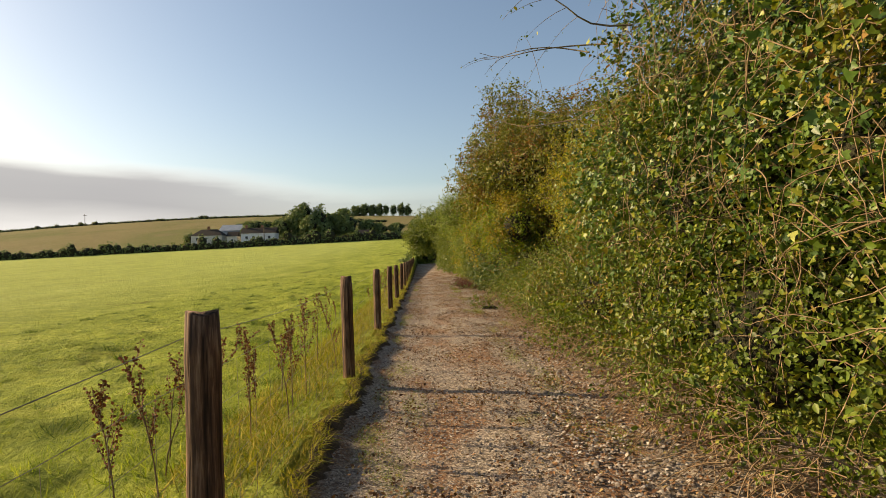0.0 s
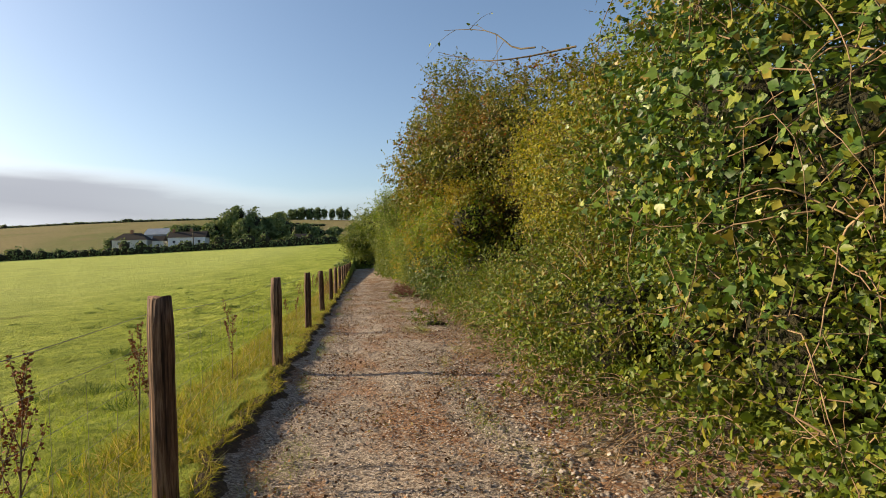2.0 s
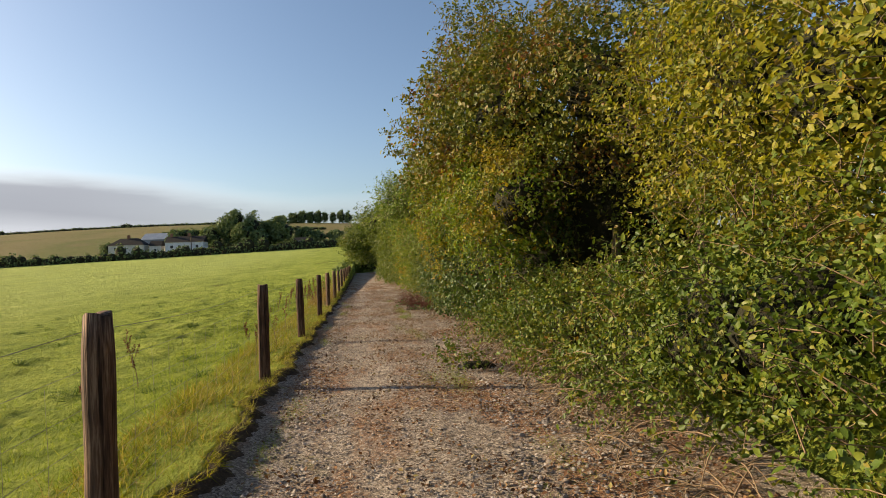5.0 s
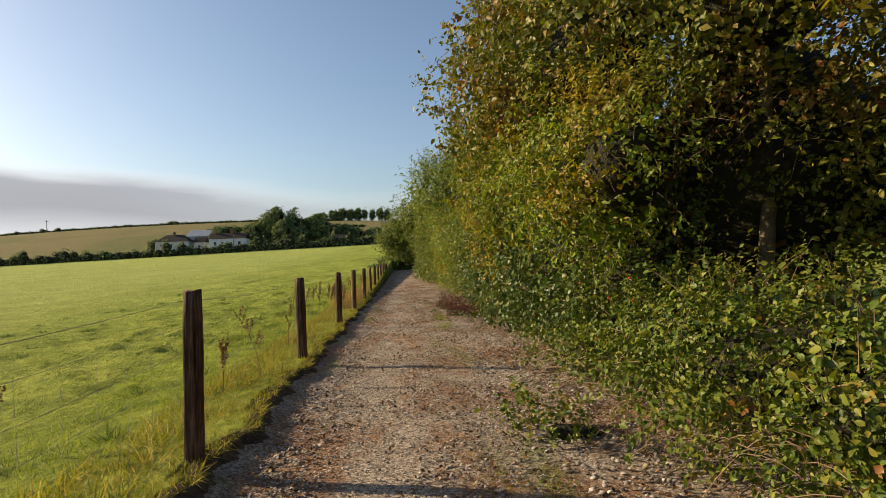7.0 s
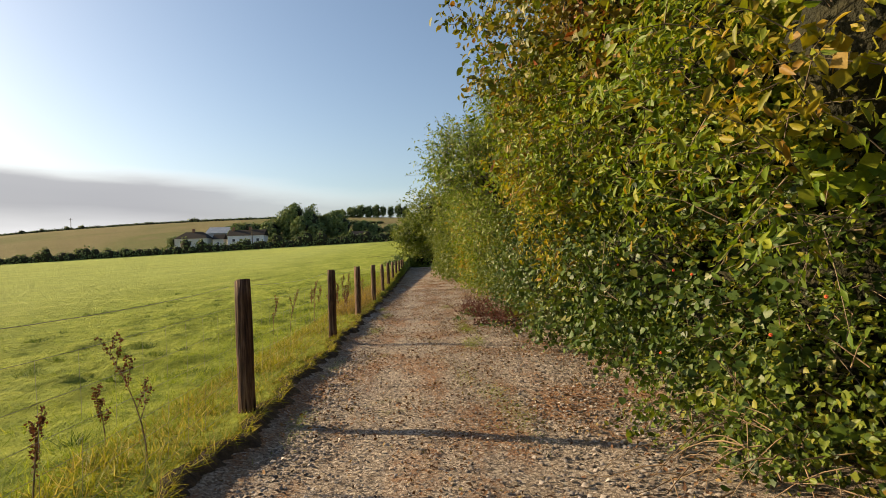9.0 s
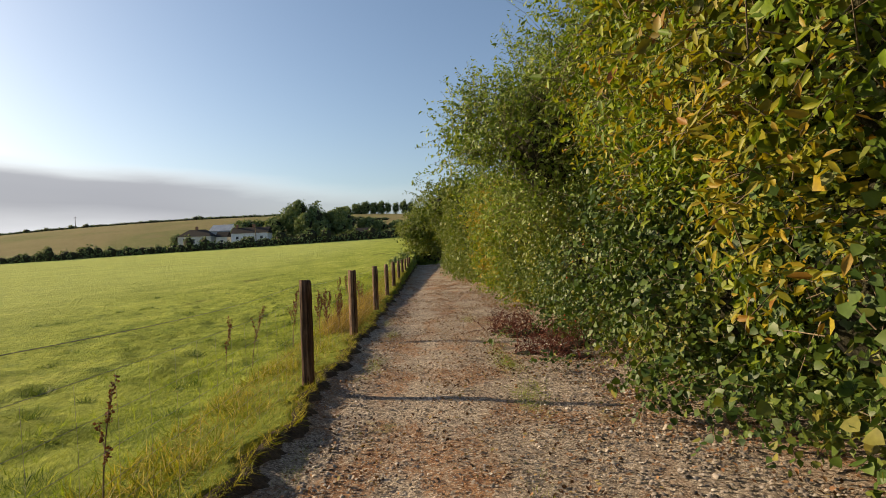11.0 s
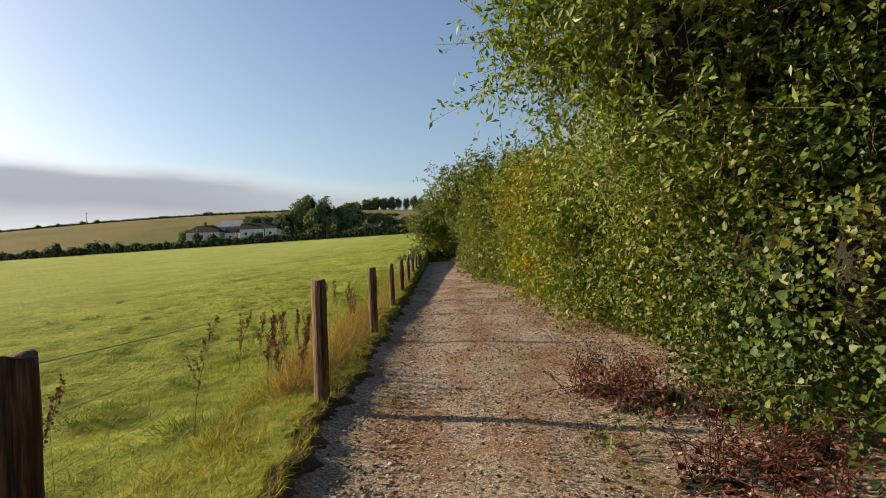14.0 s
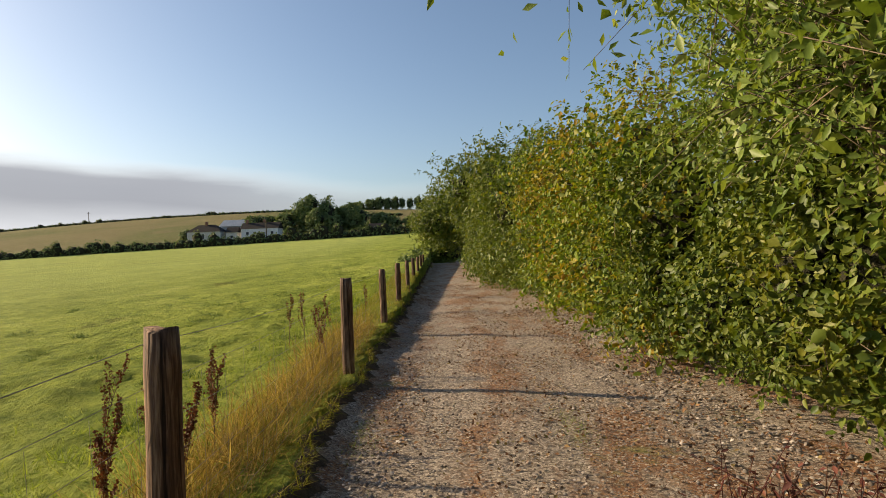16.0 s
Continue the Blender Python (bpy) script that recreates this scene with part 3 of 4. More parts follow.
def shoots(p, out, rng, length, count, leaf, droop=0.25, upward=0.5):
    """Leafy shoots from each place: where each leaf sits, its normal, tip and size, and the stems."""
    n = len(p)
    way = unit(out * 0.8 + rng.normal(size=(n, 3)) * 0.55 + np.array([0, 0, upward]))
    ln = length * rng.uniform(0.4, 1.3, n)
    t = (np.arange(count) + 0.6) / count
    bend = np.array([0, 0, -1.0]) * droop
    at = p[:, None] + way[:, None] * (ln[:, None] * t)[..., None] + bend * (ln[:, None] * t ** 2)[..., None]
    at = at.reshape(-1, 3)
    w = np.repeat(way, count, 0)
    o = np.repeat(out, count, 0)
    tip = unit(w * 0.5 + rng.normal(size=w.shape) * 0.8 + np.array([0, 0, -0.25]))
    nor = unit(o * 0.55 + np.array([-0.15, 0, 0.5]) + rng.normal(size=w.shape) * 0.62)
    size = leaf * np.where(rng.random(len(at)) < 0.12, rng.uniform(1.2, 1.6, len(at)), rng.uniform(0.5, 1.15, len(at)))
    k = 3
    tt = np.linspace(-0.5, 1, k)
    stem = p[:, None] + way[:, None] * (ln[:, None] * tt)[..., None] + bend * (ln[:, None] * np.maximum(tt, 0) ** 2)[..., None]
    return at, nor, tip, size, stem


# added solid lobes that stop see-through and stand for shade between the leaves
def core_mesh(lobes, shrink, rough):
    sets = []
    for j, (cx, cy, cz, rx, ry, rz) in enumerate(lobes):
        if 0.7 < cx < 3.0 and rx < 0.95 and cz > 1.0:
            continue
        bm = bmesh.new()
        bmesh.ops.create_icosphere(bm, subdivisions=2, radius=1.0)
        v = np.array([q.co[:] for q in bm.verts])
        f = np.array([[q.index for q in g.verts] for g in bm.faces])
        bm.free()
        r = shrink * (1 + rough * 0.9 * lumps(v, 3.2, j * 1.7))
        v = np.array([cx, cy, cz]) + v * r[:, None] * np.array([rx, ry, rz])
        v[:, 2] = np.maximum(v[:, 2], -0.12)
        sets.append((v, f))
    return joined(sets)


def bush(name, label, category, lobes, leaf_shape, mat, density, length, count, leaf, seed, stem_share=0.2, shrink=0.42, droop=0.25, upward=0.5, trunks=(), rough=0.26, stem_mat=None, own=0, group="hedge along the track"):
    rng = np.random.default_rng(seed)
    lobes = np.asarray(lobes, float)
    foot = (float(lobes[:, 0].mean()), float(lobes[:, 1].mean()), 0.0)
    ob = empty(name, label, category, group)
    p, out = lobe_points(lobes, density, rng, rough)
    at, nor, tip, size, stem = shoots(p, out, rng, length, count, leaf, droop, upward)
    ok = at[:, 2] > -0.06
    at, nor, tip, size = at[ok], nor[ok], tip[ok], size[ok]
    if own:
        # the leaves nearest the track, each one by itself
        reach = np.argsort(at[:, 0] + rng.random(len(at)) * 0.5)[:own]
        one = mesh_from("leaf", *leaf_shape, mat)
        n, d = unit(nor[reach]), tip[reach]
        d = unit(d - n * (d * n).sum(1, keepdims=True))
        side = np.cross(d, n)
        for q, g, h, e, z in zip(at[reach], side, d, n, size[reach]):
            lf = piece("leaf", one, ob)
            lf.matrix_local = Matrix(((g[0] * z, h[0] * z, e[0] * z, q[0]), (g[1] * z, h[1] * z, e[1] * z, q[1]), (g[2] * z, h[2] * z, e[2] * z, q[2]), (0, 0, 0, 1)))
        rest = np.ones(len(at), bool)
        rest[reach] = False
        at, nor, tip, size = at[rest], nor[rest], tip[rest], size[rest]
    # full outlines on the side of the track, plainer leaves behind
    front = at[:, 0] < np.percentile(at[:, 0], 45)
    plain = {id(LEAF_OVAL): LEAF_PLAIN, id(LEAF_IVY): LEAF_IVY_PLAIN, id(LEAF_BROAD): LEAF_PLAIN, id(LEAF_LONG): LEAF_NARROW, id(LEAF_IVY_SMALL): LEAF_IVY_PLAIN}.get(id(leaf_shape), leaf_shape)
    piece("crown", mesh_from("crown", *joined([scatter(shape, at[g], nor[g], tip[g], size[g]) for shape, g in ((leaf_shape, front), (plain, ~front))]), mat), ob, kind="stuff")
    if shrink:
        # older leaves deeper in, between the outer sprays
        deep = lobes.copy()
        deep[:, 3:] *= 0.76
        q, o = lobe_points(deep, min(density * 2.4, 4.0 / leaf ** 1.4), rng, rough, gaps=False)
        piece("inner_leaves", mesh_from("inner_leaves", *scatter(LEAF_CLUMP, q, o + rng.normal(size=q.shape) * 0.6, rng.normal(size=q.shape), leaf * rng.uniform(0.7, 1.5, len(q))), mat), ob, kind="stuff")
    pick = rng.random(len(stem)) < stem_share
    if pick.any():
        rad = np.tile(np.linspace(0.0045, 0.0015, stem.shape[1]), (int(pick.sum()), 1))
        piece("brushwood", mesh_from("brushwood", *tubes(stem[pick], rad, 3), stem_mat or M_BARK), ob, kind="stuff")
    # dark filler body; its colour stands in for inner shade
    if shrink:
        piece("shade_core", mesh_from("shade_core", *core_mesh(lobes, shrink, rough), M_CORE), ob, kind="stuff")
    for (x0, y0, x1, y1, z1, r) in trunks:
        k = 8
        s = np.linspace(0, 1, k)
        pth = np.stack([x0 + (x1 - x0) * s + 0.12 * np.sin(s * 5 + x0), y0 + (y1 - y0) * s + 0.1 * np.sin(s * 4 + y0), -0.1 + (z1 + 0.1) * s], 1)[None]
        piece("trunk", mesh_from("trunk", *tubes(pth, np.linspace(r, r * 0.4, k)[None], 8), M_BARK), ob)
    return ob


def row_of_lobes(y0, y1, step, x, z, rx, rz, rng, jitter=0.2):
    out = []
    for y in np.arange(y0, y1, step):
        out.append((x + rng.normal() * jitter, y + rng.normal() * jitter, z + rng.normal() * jitter, rx * rng.uniform(0.85, 1.15), step * rng.uniform(0.75, 1.05), rz * rng.uniform(0.85, 1.12)))
    return out


def build_hedge():
    r = np.random.default_rng(3)
    # ivy and bramble mass beside the start
    low = row_of_lobes(-8, 4.5, 1.1, 3.95, 0.75, 1.05, 1.05, r, 0.12)
    mid = row_of_lobes(-8, 2.0, 1.2, 4.15, 2.2, 1.15, 1.1, r, 0.15)
    top = row_of_lobes(-8, 1.6, 1.3, 4.4, 3.3, 1.25, 1.05, r, 0.15)
    bush("bramble_bush", "tangled bramble low in the hedge, turning brown", "bush", low, LEAF_OVAL, M_BRAMBLE, 118, 0.24, 7, 0.042, 11, 0.22, own=150, stem_mat=M_VINE)
    bush("ivy_bush", "glossy dark ivy climbing over the hedge", "bush", mid, LEAF_IVY, M_IVY, 96, 0.22, 6, 0.050, 12, 0.2, own=150, stem_mat=M_VINE)
    bush("ivy_bush", "ivy and bare vine stems overhanging the track", "bush", top, LEAF_IVY, M_IVY, 88, 0.28, 6, 0.052, 13, 0.3, own=150, stem_mat=M_VINE)
    # thinner hawthorn above and behind
    bush("hawthorn_bush", "tall green hawthorn behind the ivy", "bush", [(5.1, 3.6, 3.3, 1.2, 1.3, 1.2), (5.2, 1.8, 3.7, 1.3, 1.4, 1.2), (5.3, 5.0, 2.9, 1.1, 1.2, 1.1)], LEAF_OVAL, M_THORN, 70, 0.35, 8, 0.05, 14, 0.3)
    # low bramble with a yellowing shrub behind
    bush("bramble_bush", "low bramble spilling towards the track", "bush", row_of_lobes(4.2, 7.6, 1.0, 4.05, 0.75, 1.0, 1.1, r, 0.12), LEAF_OVAL, M_BRAMBLE, 150, 0.24, 7, 0.040, 15, 0.18, own=150, stem_mat=M_VINE)
    bush("yellowing_shrub", "shrub with yellowing autumn leaves above bramble", "bush", [(5.0, 6.6, 2.7, 1.1, 1.2, 1.2), (5.2, 8.0, 3.0, 1.2, 1.2, 1.4), (4.7, 5.4, 2.4, 0.9, 1.0, 1.0), (4.9, 4.6, 3.0, 0.8, 0.8, 0.8)], LEAF_OVAL, M_YELLOW, 90, 0.36, 8, 0.056, 16, 0.3)
    bush("bramble_bush", "green bramble arching over the hedge", "bush", [(4.5, 4.0, 2.3, 1.0, 1.0, 1.1), (4.4, 2.6, 2.3, 0.95, 0.95, 1.05), (4.7, 3.2, 3.1, 0.9, 1.2, 0.8)], LEAF_OVAL, M_BRAMBLE, 120, 0.28, 7, 0.042, 26, 0.2, stem_mat=M_VINE)
    # the tall dark tree
    bush("hawthorn_tree", "tall hawthorn tree with browning leaves leaning over", "tree",
         [(5.2, 15.6, 4.4, 2.2, 2.5, 2.2), (5.0, 17.8, 6.2, 1.9, 2.1, 2.1), (4.3, 13.6, 4.1, 1.7, 1.7, 1.7), (5.6, 12.0, 4.2, 1.8, 1.8, 1.6), (3.7, 15.2, 3.8, 1.35, 1.6, 1.5), (5.9, 14.3, 5.3, 1.9, 2.2, 1.4), (6.5, 10.4, 4.2, 1.6, 1.6, 1.5), (6.4, 10.8, 4.5, 1.25, 1.5, 1.15), (5.9, 8.4, 4.5, 0.8, 0.8, 0.7)],
         LEAF_OVAL, M_THORN, 54, 0.40, 8, 0.080, 17, 0.15, own=120, trunks=((5.2, 14.5, 5.4, 15.0, 5.0, 0.16), (5.6, 12.3, 5.7, 12.0, 4.6, 0.11), (6.0, 10.4, 6.2, 10.6, 4.5, 0.09)))
    bush("hawthorn_bush", "dark hawthorn thicket behind the bramble", "bush", [(7.7, 7.6, 2.2, 1.6, 1.8, 2.0), (7.4, 10.2, 2.3, 1.5, 1.8, 1.9), (7.1, 12.6, 2.3, 1.5, 1.8, 2.0), (8.0, 5.6, 2.0, 1.5, 1.6, 1.9), (8.8, 9.4, 3.2, 1.5, 1.6, 1.4)], LEAF_OVAL, M_THORN, 42, 0.45, 8, 0.075, 23, 0.15, shrink=0.5)
    bush("hawthorn_bush", "hawthorn thicket filling the back of the hedge", "bush", row_of_lobes(-8, 5, 1.7, 6.3, 1.6, 1.5, 1.8, r, 0.2) + row_of_lobes(13.5, 28, 1.9, 6.6, 2.0, 1.6, 2.2, r, 0.2), LEAF_OVAL, M_THORN, 8, 0.4, 8, 0.10, 24, 0.1, shrink=0.85)
    bush("bramble_bush", "bramble with red berries at the track's edge", "bush", row_of_lobes(7.8, 13.2, 1.0, 4.3, 0.42, 1.05, 0.75, r, 0.1) + [(2.75, 10.4, -0.08, 0.55, 0.28, 0.18)], LEAF_BROAD, M_BRAMBLE, 130, 0.22, 7, 0.042, 18, 0.18, own=150, stem_mat=M_VINE)
    bush("ivy_bush", "ivy skirt under the tall tree", "bush", row_of_lobes(12.6, 18.6, 1.1, 4.12, 1.1, 1.15, 1.35, r, 0.12), LEAF_IVY_SMALL, M_IVY_DARK, 92, 0.24, 6, 0.052, 19, 0.25)
    bush("dogwood_bush", "dogwood with broad yellow-green leaves and dark berries", "bush", [(3.9, 11.9, 2.3, 0.95, 0.9, 1.2), (3.9, 13.4, 2.6, 1.15, 1.3, 1.2), (3.8, 15.2, 2.4, 1.2, 1.3, 1.3), (3.9, 16.8, 2.8, 1.2, 1.2, 1.4)], LEAF_LONG, M_GOLD, 96, 0.34, 8, 0.068, 20, 0.3, own=150)
    # ivy-clad bank and willow
    bush("ivy_bush", "ivy and bramble wall beside the track", "bush", row_of_lobes(17.6, 22.6, 1.1, 4.32, 1.1, 1.15, 1.5, r, 0.12), LEAF_IVY_SMALL, M_IVY_DARK, 112, 0.24, 6, 0.044, 21, 0.25)
    bush("hazel_bush", "green hazel and bramble growing above the ivy", "bush", row_of_lobes(18, 22, 1.3, 4.6, 3.2, 1.3, 1.35, r, 0.2), LEAF_OVAL, M_WILLOW, 90, 0.32, 7, 0.050, 25, 0.25)
    bush("willow_tree", "grey-green willow with narrow leaves over the track", "tree", [(4.0, 22.8, 3.2, 1.6, 1.7, 1.4), (3.9, 23.4, 4.0, 1.0, 0.9, 1.2), (4.8, 24.4, 3.9, 1.5, 1.3, 1.4), (2.75, 22.5, 3.5, 0.8, 0.7, 0.55), (2.25, 22.8, 3.45, 0.6, 0.5, 0.35), (4.6, 21.4, 4.4, 1.3, 1.3, 1.3), (5.3, 23.2, 3.4, 1.4, 1.8, 1.7), (4.7, 25.3, 3.2, 1.3, 1.5, 1.3)], LEAF_NARROW, M_SALLOW, 70, 0.72, 13, 0.082, 22, 0.45, own=150, shrink=0.62, upward=0.8, trunks=((4.6, 23.2, 4.2, 23.4, 3.5, 0.12), (4.7, 24.2, 3.4, 24.0, 3.6, 0.08)))
    # clipped hedge going on to the end of the track
    for k, (y0, y1, x, h) in enumerate(((22.4, 29.0, 4.85, 3.3), (28.6, 36.0, 4.75, 3.7), (35.5, 43.0, 4.4, 4.5), (42.0, 51.0, 4.0, 5.6), (50, 62, 4.3, 6.0))):
        lob = row_of_lobes(y0, y1, 1.2, x, h * 0.28, 1.2, h * 0.34, r, 0.18) + row_of_lobes(y0, y1, 1.3, x - 0.1, h * 0.68, 1.3, h * 0.31, r, 0.3)
        if k == 3:
            lob += [(2.6, 48.5, 4.6, 1.7, 2.0, 1.6)]
        near = k < 2
        bush("willow_hedge", "dense willow and hazel hedge beside the track", "hedge", lob, LEAF_OVAL if k < 2 else LEAF_NARROW, M_WILLOW if k != 1 else M_GOLD, (66, 42, 28, 17, 11)[k], 0.38, 8, (0.075, 0.090, 0.115, 0.16, 0.20)[k], 30 + k, 0.12 if near else 0.06, rough=0.36)
    bush("bush_over_path", "bushes closing over the end of the track", "bush", [(5.2, 69, 3.0, 2.6, 4, 3.0), (2.4, 70, 4.6, 3.0, 3.5, 2.6), (0.6, 69, 4.0, 1.8, 2.4, 1.9), (2.0, 80, 1.6, 3.2, 2.0, 2.6)], LEAF_NARROW, M_WILLOW, 20, 0.5, 7, 0.22, 40, 0.0)
    bush("bush_over_path", "small dark bush by the end of the fence", "bush", [(-0.9, 60, 0.6, 0.9, 1.4, 0.7), (-0.5, 63, 0.8, 0.8, 1.2, 0.8)], LEAF_CLUMP, M_FAR_LEAF, 40, 0.3, 6, 0.12, 41, 0.0)


build_hedge()

# ---- fence ----
POSTS = [-3.15, 1.25, 5.62, 9.98, 14.14, 18.85, 22.75, 27.15, 31.35, 35.2, 39.4, 43.6, 47.8, 52.0, 56.2]
TOPS = [1.212, 1.203, 1.193, 1.18, 1.155, 1.157, 1.17, 1.174, 1.156, 1.19, 1.17, 1.18, 1.16, 1.18, 1.17]
LEANS = [0.5, 0.3, 0.0, -0.6, -0.5, 0.2, -0.6, 0.5, 0.3, 0.4, -0.8, 0.6, 0.2, -0.4, 0.5]


def fence_post(height, seed):
    rng = np.random.default_rng(seed)
    bm = bmesh.new()
    sides, rings = 14, 9
    prev = None
    ang0 = rng.uniform(0, 6)
    wob = 1 + 0.05 * rng.normal(size=sides)
    for k in range(rings + 1):
        z = -0.35 + (height + 0.35) * k / rings
        rad = 0.069 * (1 + 0.03 * math.sin(k * 1.7 + seed)) * (1.04 if k < 3 else 1.0)
        if k == rings:
            rad *= 0.9
        ring = [bm.verts.new((rad * wob[i] * math.cos(ang0 + i * 2 * math.pi / sides), rad * wob[i] * math.sin(ang0 + i * 2 * math.pi / sides), z + (0.012 * math.cos(i) if k == rings else 0))) for i in range(sides)]
        if prev:
            for i in range(sides):
                bm.faces.new((prev[i], prev[(i + 1) % sides], ring[(i + 1) % sides], ring[i]))
        prev = ring
    c = bm.verts.new((0, 0, height + 0.004))
    for i in range(sides):
        bm.faces.new((prev[i], prev[(i + 1) % sides], c))
    return bm


for _k, _py in enumerate(POSTS):
    _base = float(path_rise(_py) - PATH_Z) + 0.03
    _ob = empty("fence_post", "round weathered wooden fence post in the verge", "fence post", "fence posts")
    _ob.matrix_world = pose(0.0, _py, _base, LEANS[_k], LEANS[-_k - 1] * 0.8, 0)
    part("post", fence_post(TOPS[_k] - 0.03, _k), M_POST, _ob, smooth=True)


def build_wires():
    ob = empty("wire_fence", "sagging wire and stock netting along the posts", "fence")
    heights = (1.08, 0.90, 0.72, 0.56, 0.42, 0.30, 0.18, 0.08)
    ys = [-7.5] + POSTS
    for h in heights:
        pts = []
        for a, b in zip(ys[:-1], ys[1:]):
            for s in np.linspace(0, 1, 9)[:-1]:
                y = a + (b - a) * s
                pts.append((-0.074, y, h + 0.03 + float(path_rise(y) - PATH_Z) - 0.05 * math.sin(math.pi * s) * (1 if h > 0.9 else 0.4)))
        pth = np.array(pts)[None]
        piece("wire", mesh_from("wire", *tubes(pth, np.full((1, pth.shape[1]), 0.0016 if h > 1 else 0.0012), 4), M_WIRE), ob)
    ys2 = np.arange(-7, 56, 0.30)
    z0 = 0.03 + path_rise(ys2) - PATH_Z
    pth = np.stack([np.stack([np.full_like(ys2, -0.074), ys2 + 0.02 * math.sin(k), z0 + z], 1) for k, z in enumerate((0.06, 0.35, 0.62, 0.88))], 1)
    piece("netting", mesh_from("netting", *tubes(pth, np.full(pth.shape[:2], 0.0010), 3), M_WIRE), ob, kind="stuff")


build_wires()

# ---- grass ----
def grass_patch(name, label, count, xr, yr, height, mat, seed, spread=0.5, power=1.0, blade=BLADE):
    rng = np.random.default_rng(seed)
    x = xr[1] + (xr[0] - xr[1]) * rng.random(count) ** power
    y = yr[0] + (yr[1] - yr[0]) * rng.random(count) ** 1.25
    where = np.stack([x + 0.4 * np.sin(y * 1.7 + seed), y, 0 * x], 1)
    tuft = np.clip(0.5 + 0.35 * lumps(where, 1.7, seed) + 0.35 * lumps(where, 4.9, seed * 1.3), 0, 1)
    keep = (rng.random(count) < 0.25 + 0.9 * tuft) & (x < left_edge(y) - 0.035)
    x, y, tuft = x[keep], y[keep], tuft[keep]
    z = land(x, y) - 0.01 + np.clip(path_rise(y) - PATH_Z, 0, 1) * (x > -2)
    n = len(x)
    side = rng.normal(size=(n, 3)) * spread
    tip = unit(side + np.array([0, 0, 1.0]))
    nor = unit(rng.normal(size=(n, 3)) + np.array([0, 0, 0.2]))
    size = height * rng.uniform(0.4, 1.3, n) * (0.55 + 0.9 * tuft)
    size = size * np.clip(0.4 + (0.1 - x) * 1.2, 0.4, 1.0)
    v, f = scatter(blade, np.stack([x, y, z], 1), nor, tip, size)
    tagged(piece(name, mesh_from(name, v, f, mat)), label, "grass", kind="stuff")


grass_patch("verge_grass", "fine dry grass under the fence", 120000, (-0.85, 0.26), (-6, 45), 0.12, M_DRY_GRASS, 51, 1.2, blade=BLADE_FINE)
grass_patch("verge_grass", "long golden grass clump beside the posts", 9000, (-0.7, -0.05), (23.2, 31), 0.30, M_STRAW, 54, 0.9, blade=BLADE_LONG)
grass_patch("verge_grass", "pale grass stalks under the fence", 7000, (-0.75, 0.12), (-5, 24), 0.22, M_STRAW, 55, 1.0, blade=BLADE_LONG)
grass_patch("verge_grass", "green grass along the verge", 110000, (-2.2, 0.2), (-6, 45), 0.10, M_GRASS, 52, 1.2, blade=BLADE_FINE)
grass_patch("field_grass", "short grazed pasture grass", 150000, (-13, -0.8), (-4, 42), 0.085, M_GRASS, 53, 1.2, 1.7, blade=BLADE_FINE)


def edge_fringe():
    rng = np.random.default_rng(58)
    n = 26000
    y = -6 + 48 * rng.random(n) ** 1.2
    x = left_edge(y) - 0.16 + 0.13 * rng.random(n)
    q = np.stack([x, y, 0.03 - 0.02 * rng.random(n) + np.clip(path_rise(y) - PATH_Z, 0, 1)], 1)
    tip = unit(rng.normal(size=(n, 3)) * 0.6 + np.array([0.75, 0, 0.35]))
    v, f = scatter(BLADE_FINE, q, unit(rng.normal(size=(n, 3)) + np.array([-0.8, 0, -0.6])), tip, rng.uniform(0.04, 0.13, n))
    tagged(piece("verge_grass", mesh_from("verge_grass", v, f, M_DRY_GRASS)), "grass hanging over the cut edge", "grass", kind="stuff")


edge_fringe()


# ---- weeds in the verge and pasture ----
def dock(x, y, height, seed, branches=7, lean=0.16):
    """A dead dock: ridged stem, side branches and clusters of seed."""
    rng = np.random.default_rng(seed)
    base = float(land(x, y)) - 0.02
    ob = empty("dock_plant", "dead brown dock stalk standing in the verge grass", "weed", "dead dock stalks")
    ob.location = (x, y, base)
    s = np.linspace(0, 1, 7)
    lx, ly = rng.normal() * lean, rng.normal() * lean
    spine = np.stack([lx * height * s ** 2, ly * height * s ** 2, height * s], 1)
    piece("stem", mesh_from("stem", *tubes(spine[None], np.linspace(0.006, 0.002, 7)[None], 5), M_VINE), ob)
    seeds_at = []
    for k in range(branches):
        t0 = 0.35 + 0.6 * k / branches
        a = rng.uniform(0, 2 * np.pi)
        ln = height * rng.uniform(0.18, 0.38) * (1.15 - 0.6 * t0)
        start = np.array([np.interp(t0, s, spine[:, j]) for j in range(3)])
        way = np.array([np.cos(a) * 0.34, np.sin(a) * 0.34, 0.92])
        u = np.linspace(0, 1, 5)
        pts = start + way * (ln * u)[:, None] + np.array([0, 0, 0.10]) * (ln * u ** 2)[:, None]
        piece("branch", mesh_from("branch", *tubes(pts[None], np.linspace(0.0035, 0.0015, 5)[None], 4), M_VINE), ob)
        m = 34
        w = rng.uniform(0.25, 1.0, m)
        seeds_at.append(np.stack([np.interp(w, u, pts[:, j]) for j in range(3)], 1) + rng.normal(size=(m, 3)) * 0.007)
    w = rng.uniform(0.7, 1.0, 40)
    seeds_at.append(np.stack([np.interp(w, s, spine[:, j]) for j in range(3)], 1) + rng.normal(size=(40, 3)) * 0.008)
    q = np.concatenate(seeds_at)
    piece("seed_head", mesh_from("seed_head", *scatter(LEAF_CLUMP, q, rng.normal(size=q.shape), rng.normal(size=q.shape) + np.array([0, 0, 0.5]), rng.uniform(0.012, 0.024, len(q))), M_SEED), ob, kind="stuff")


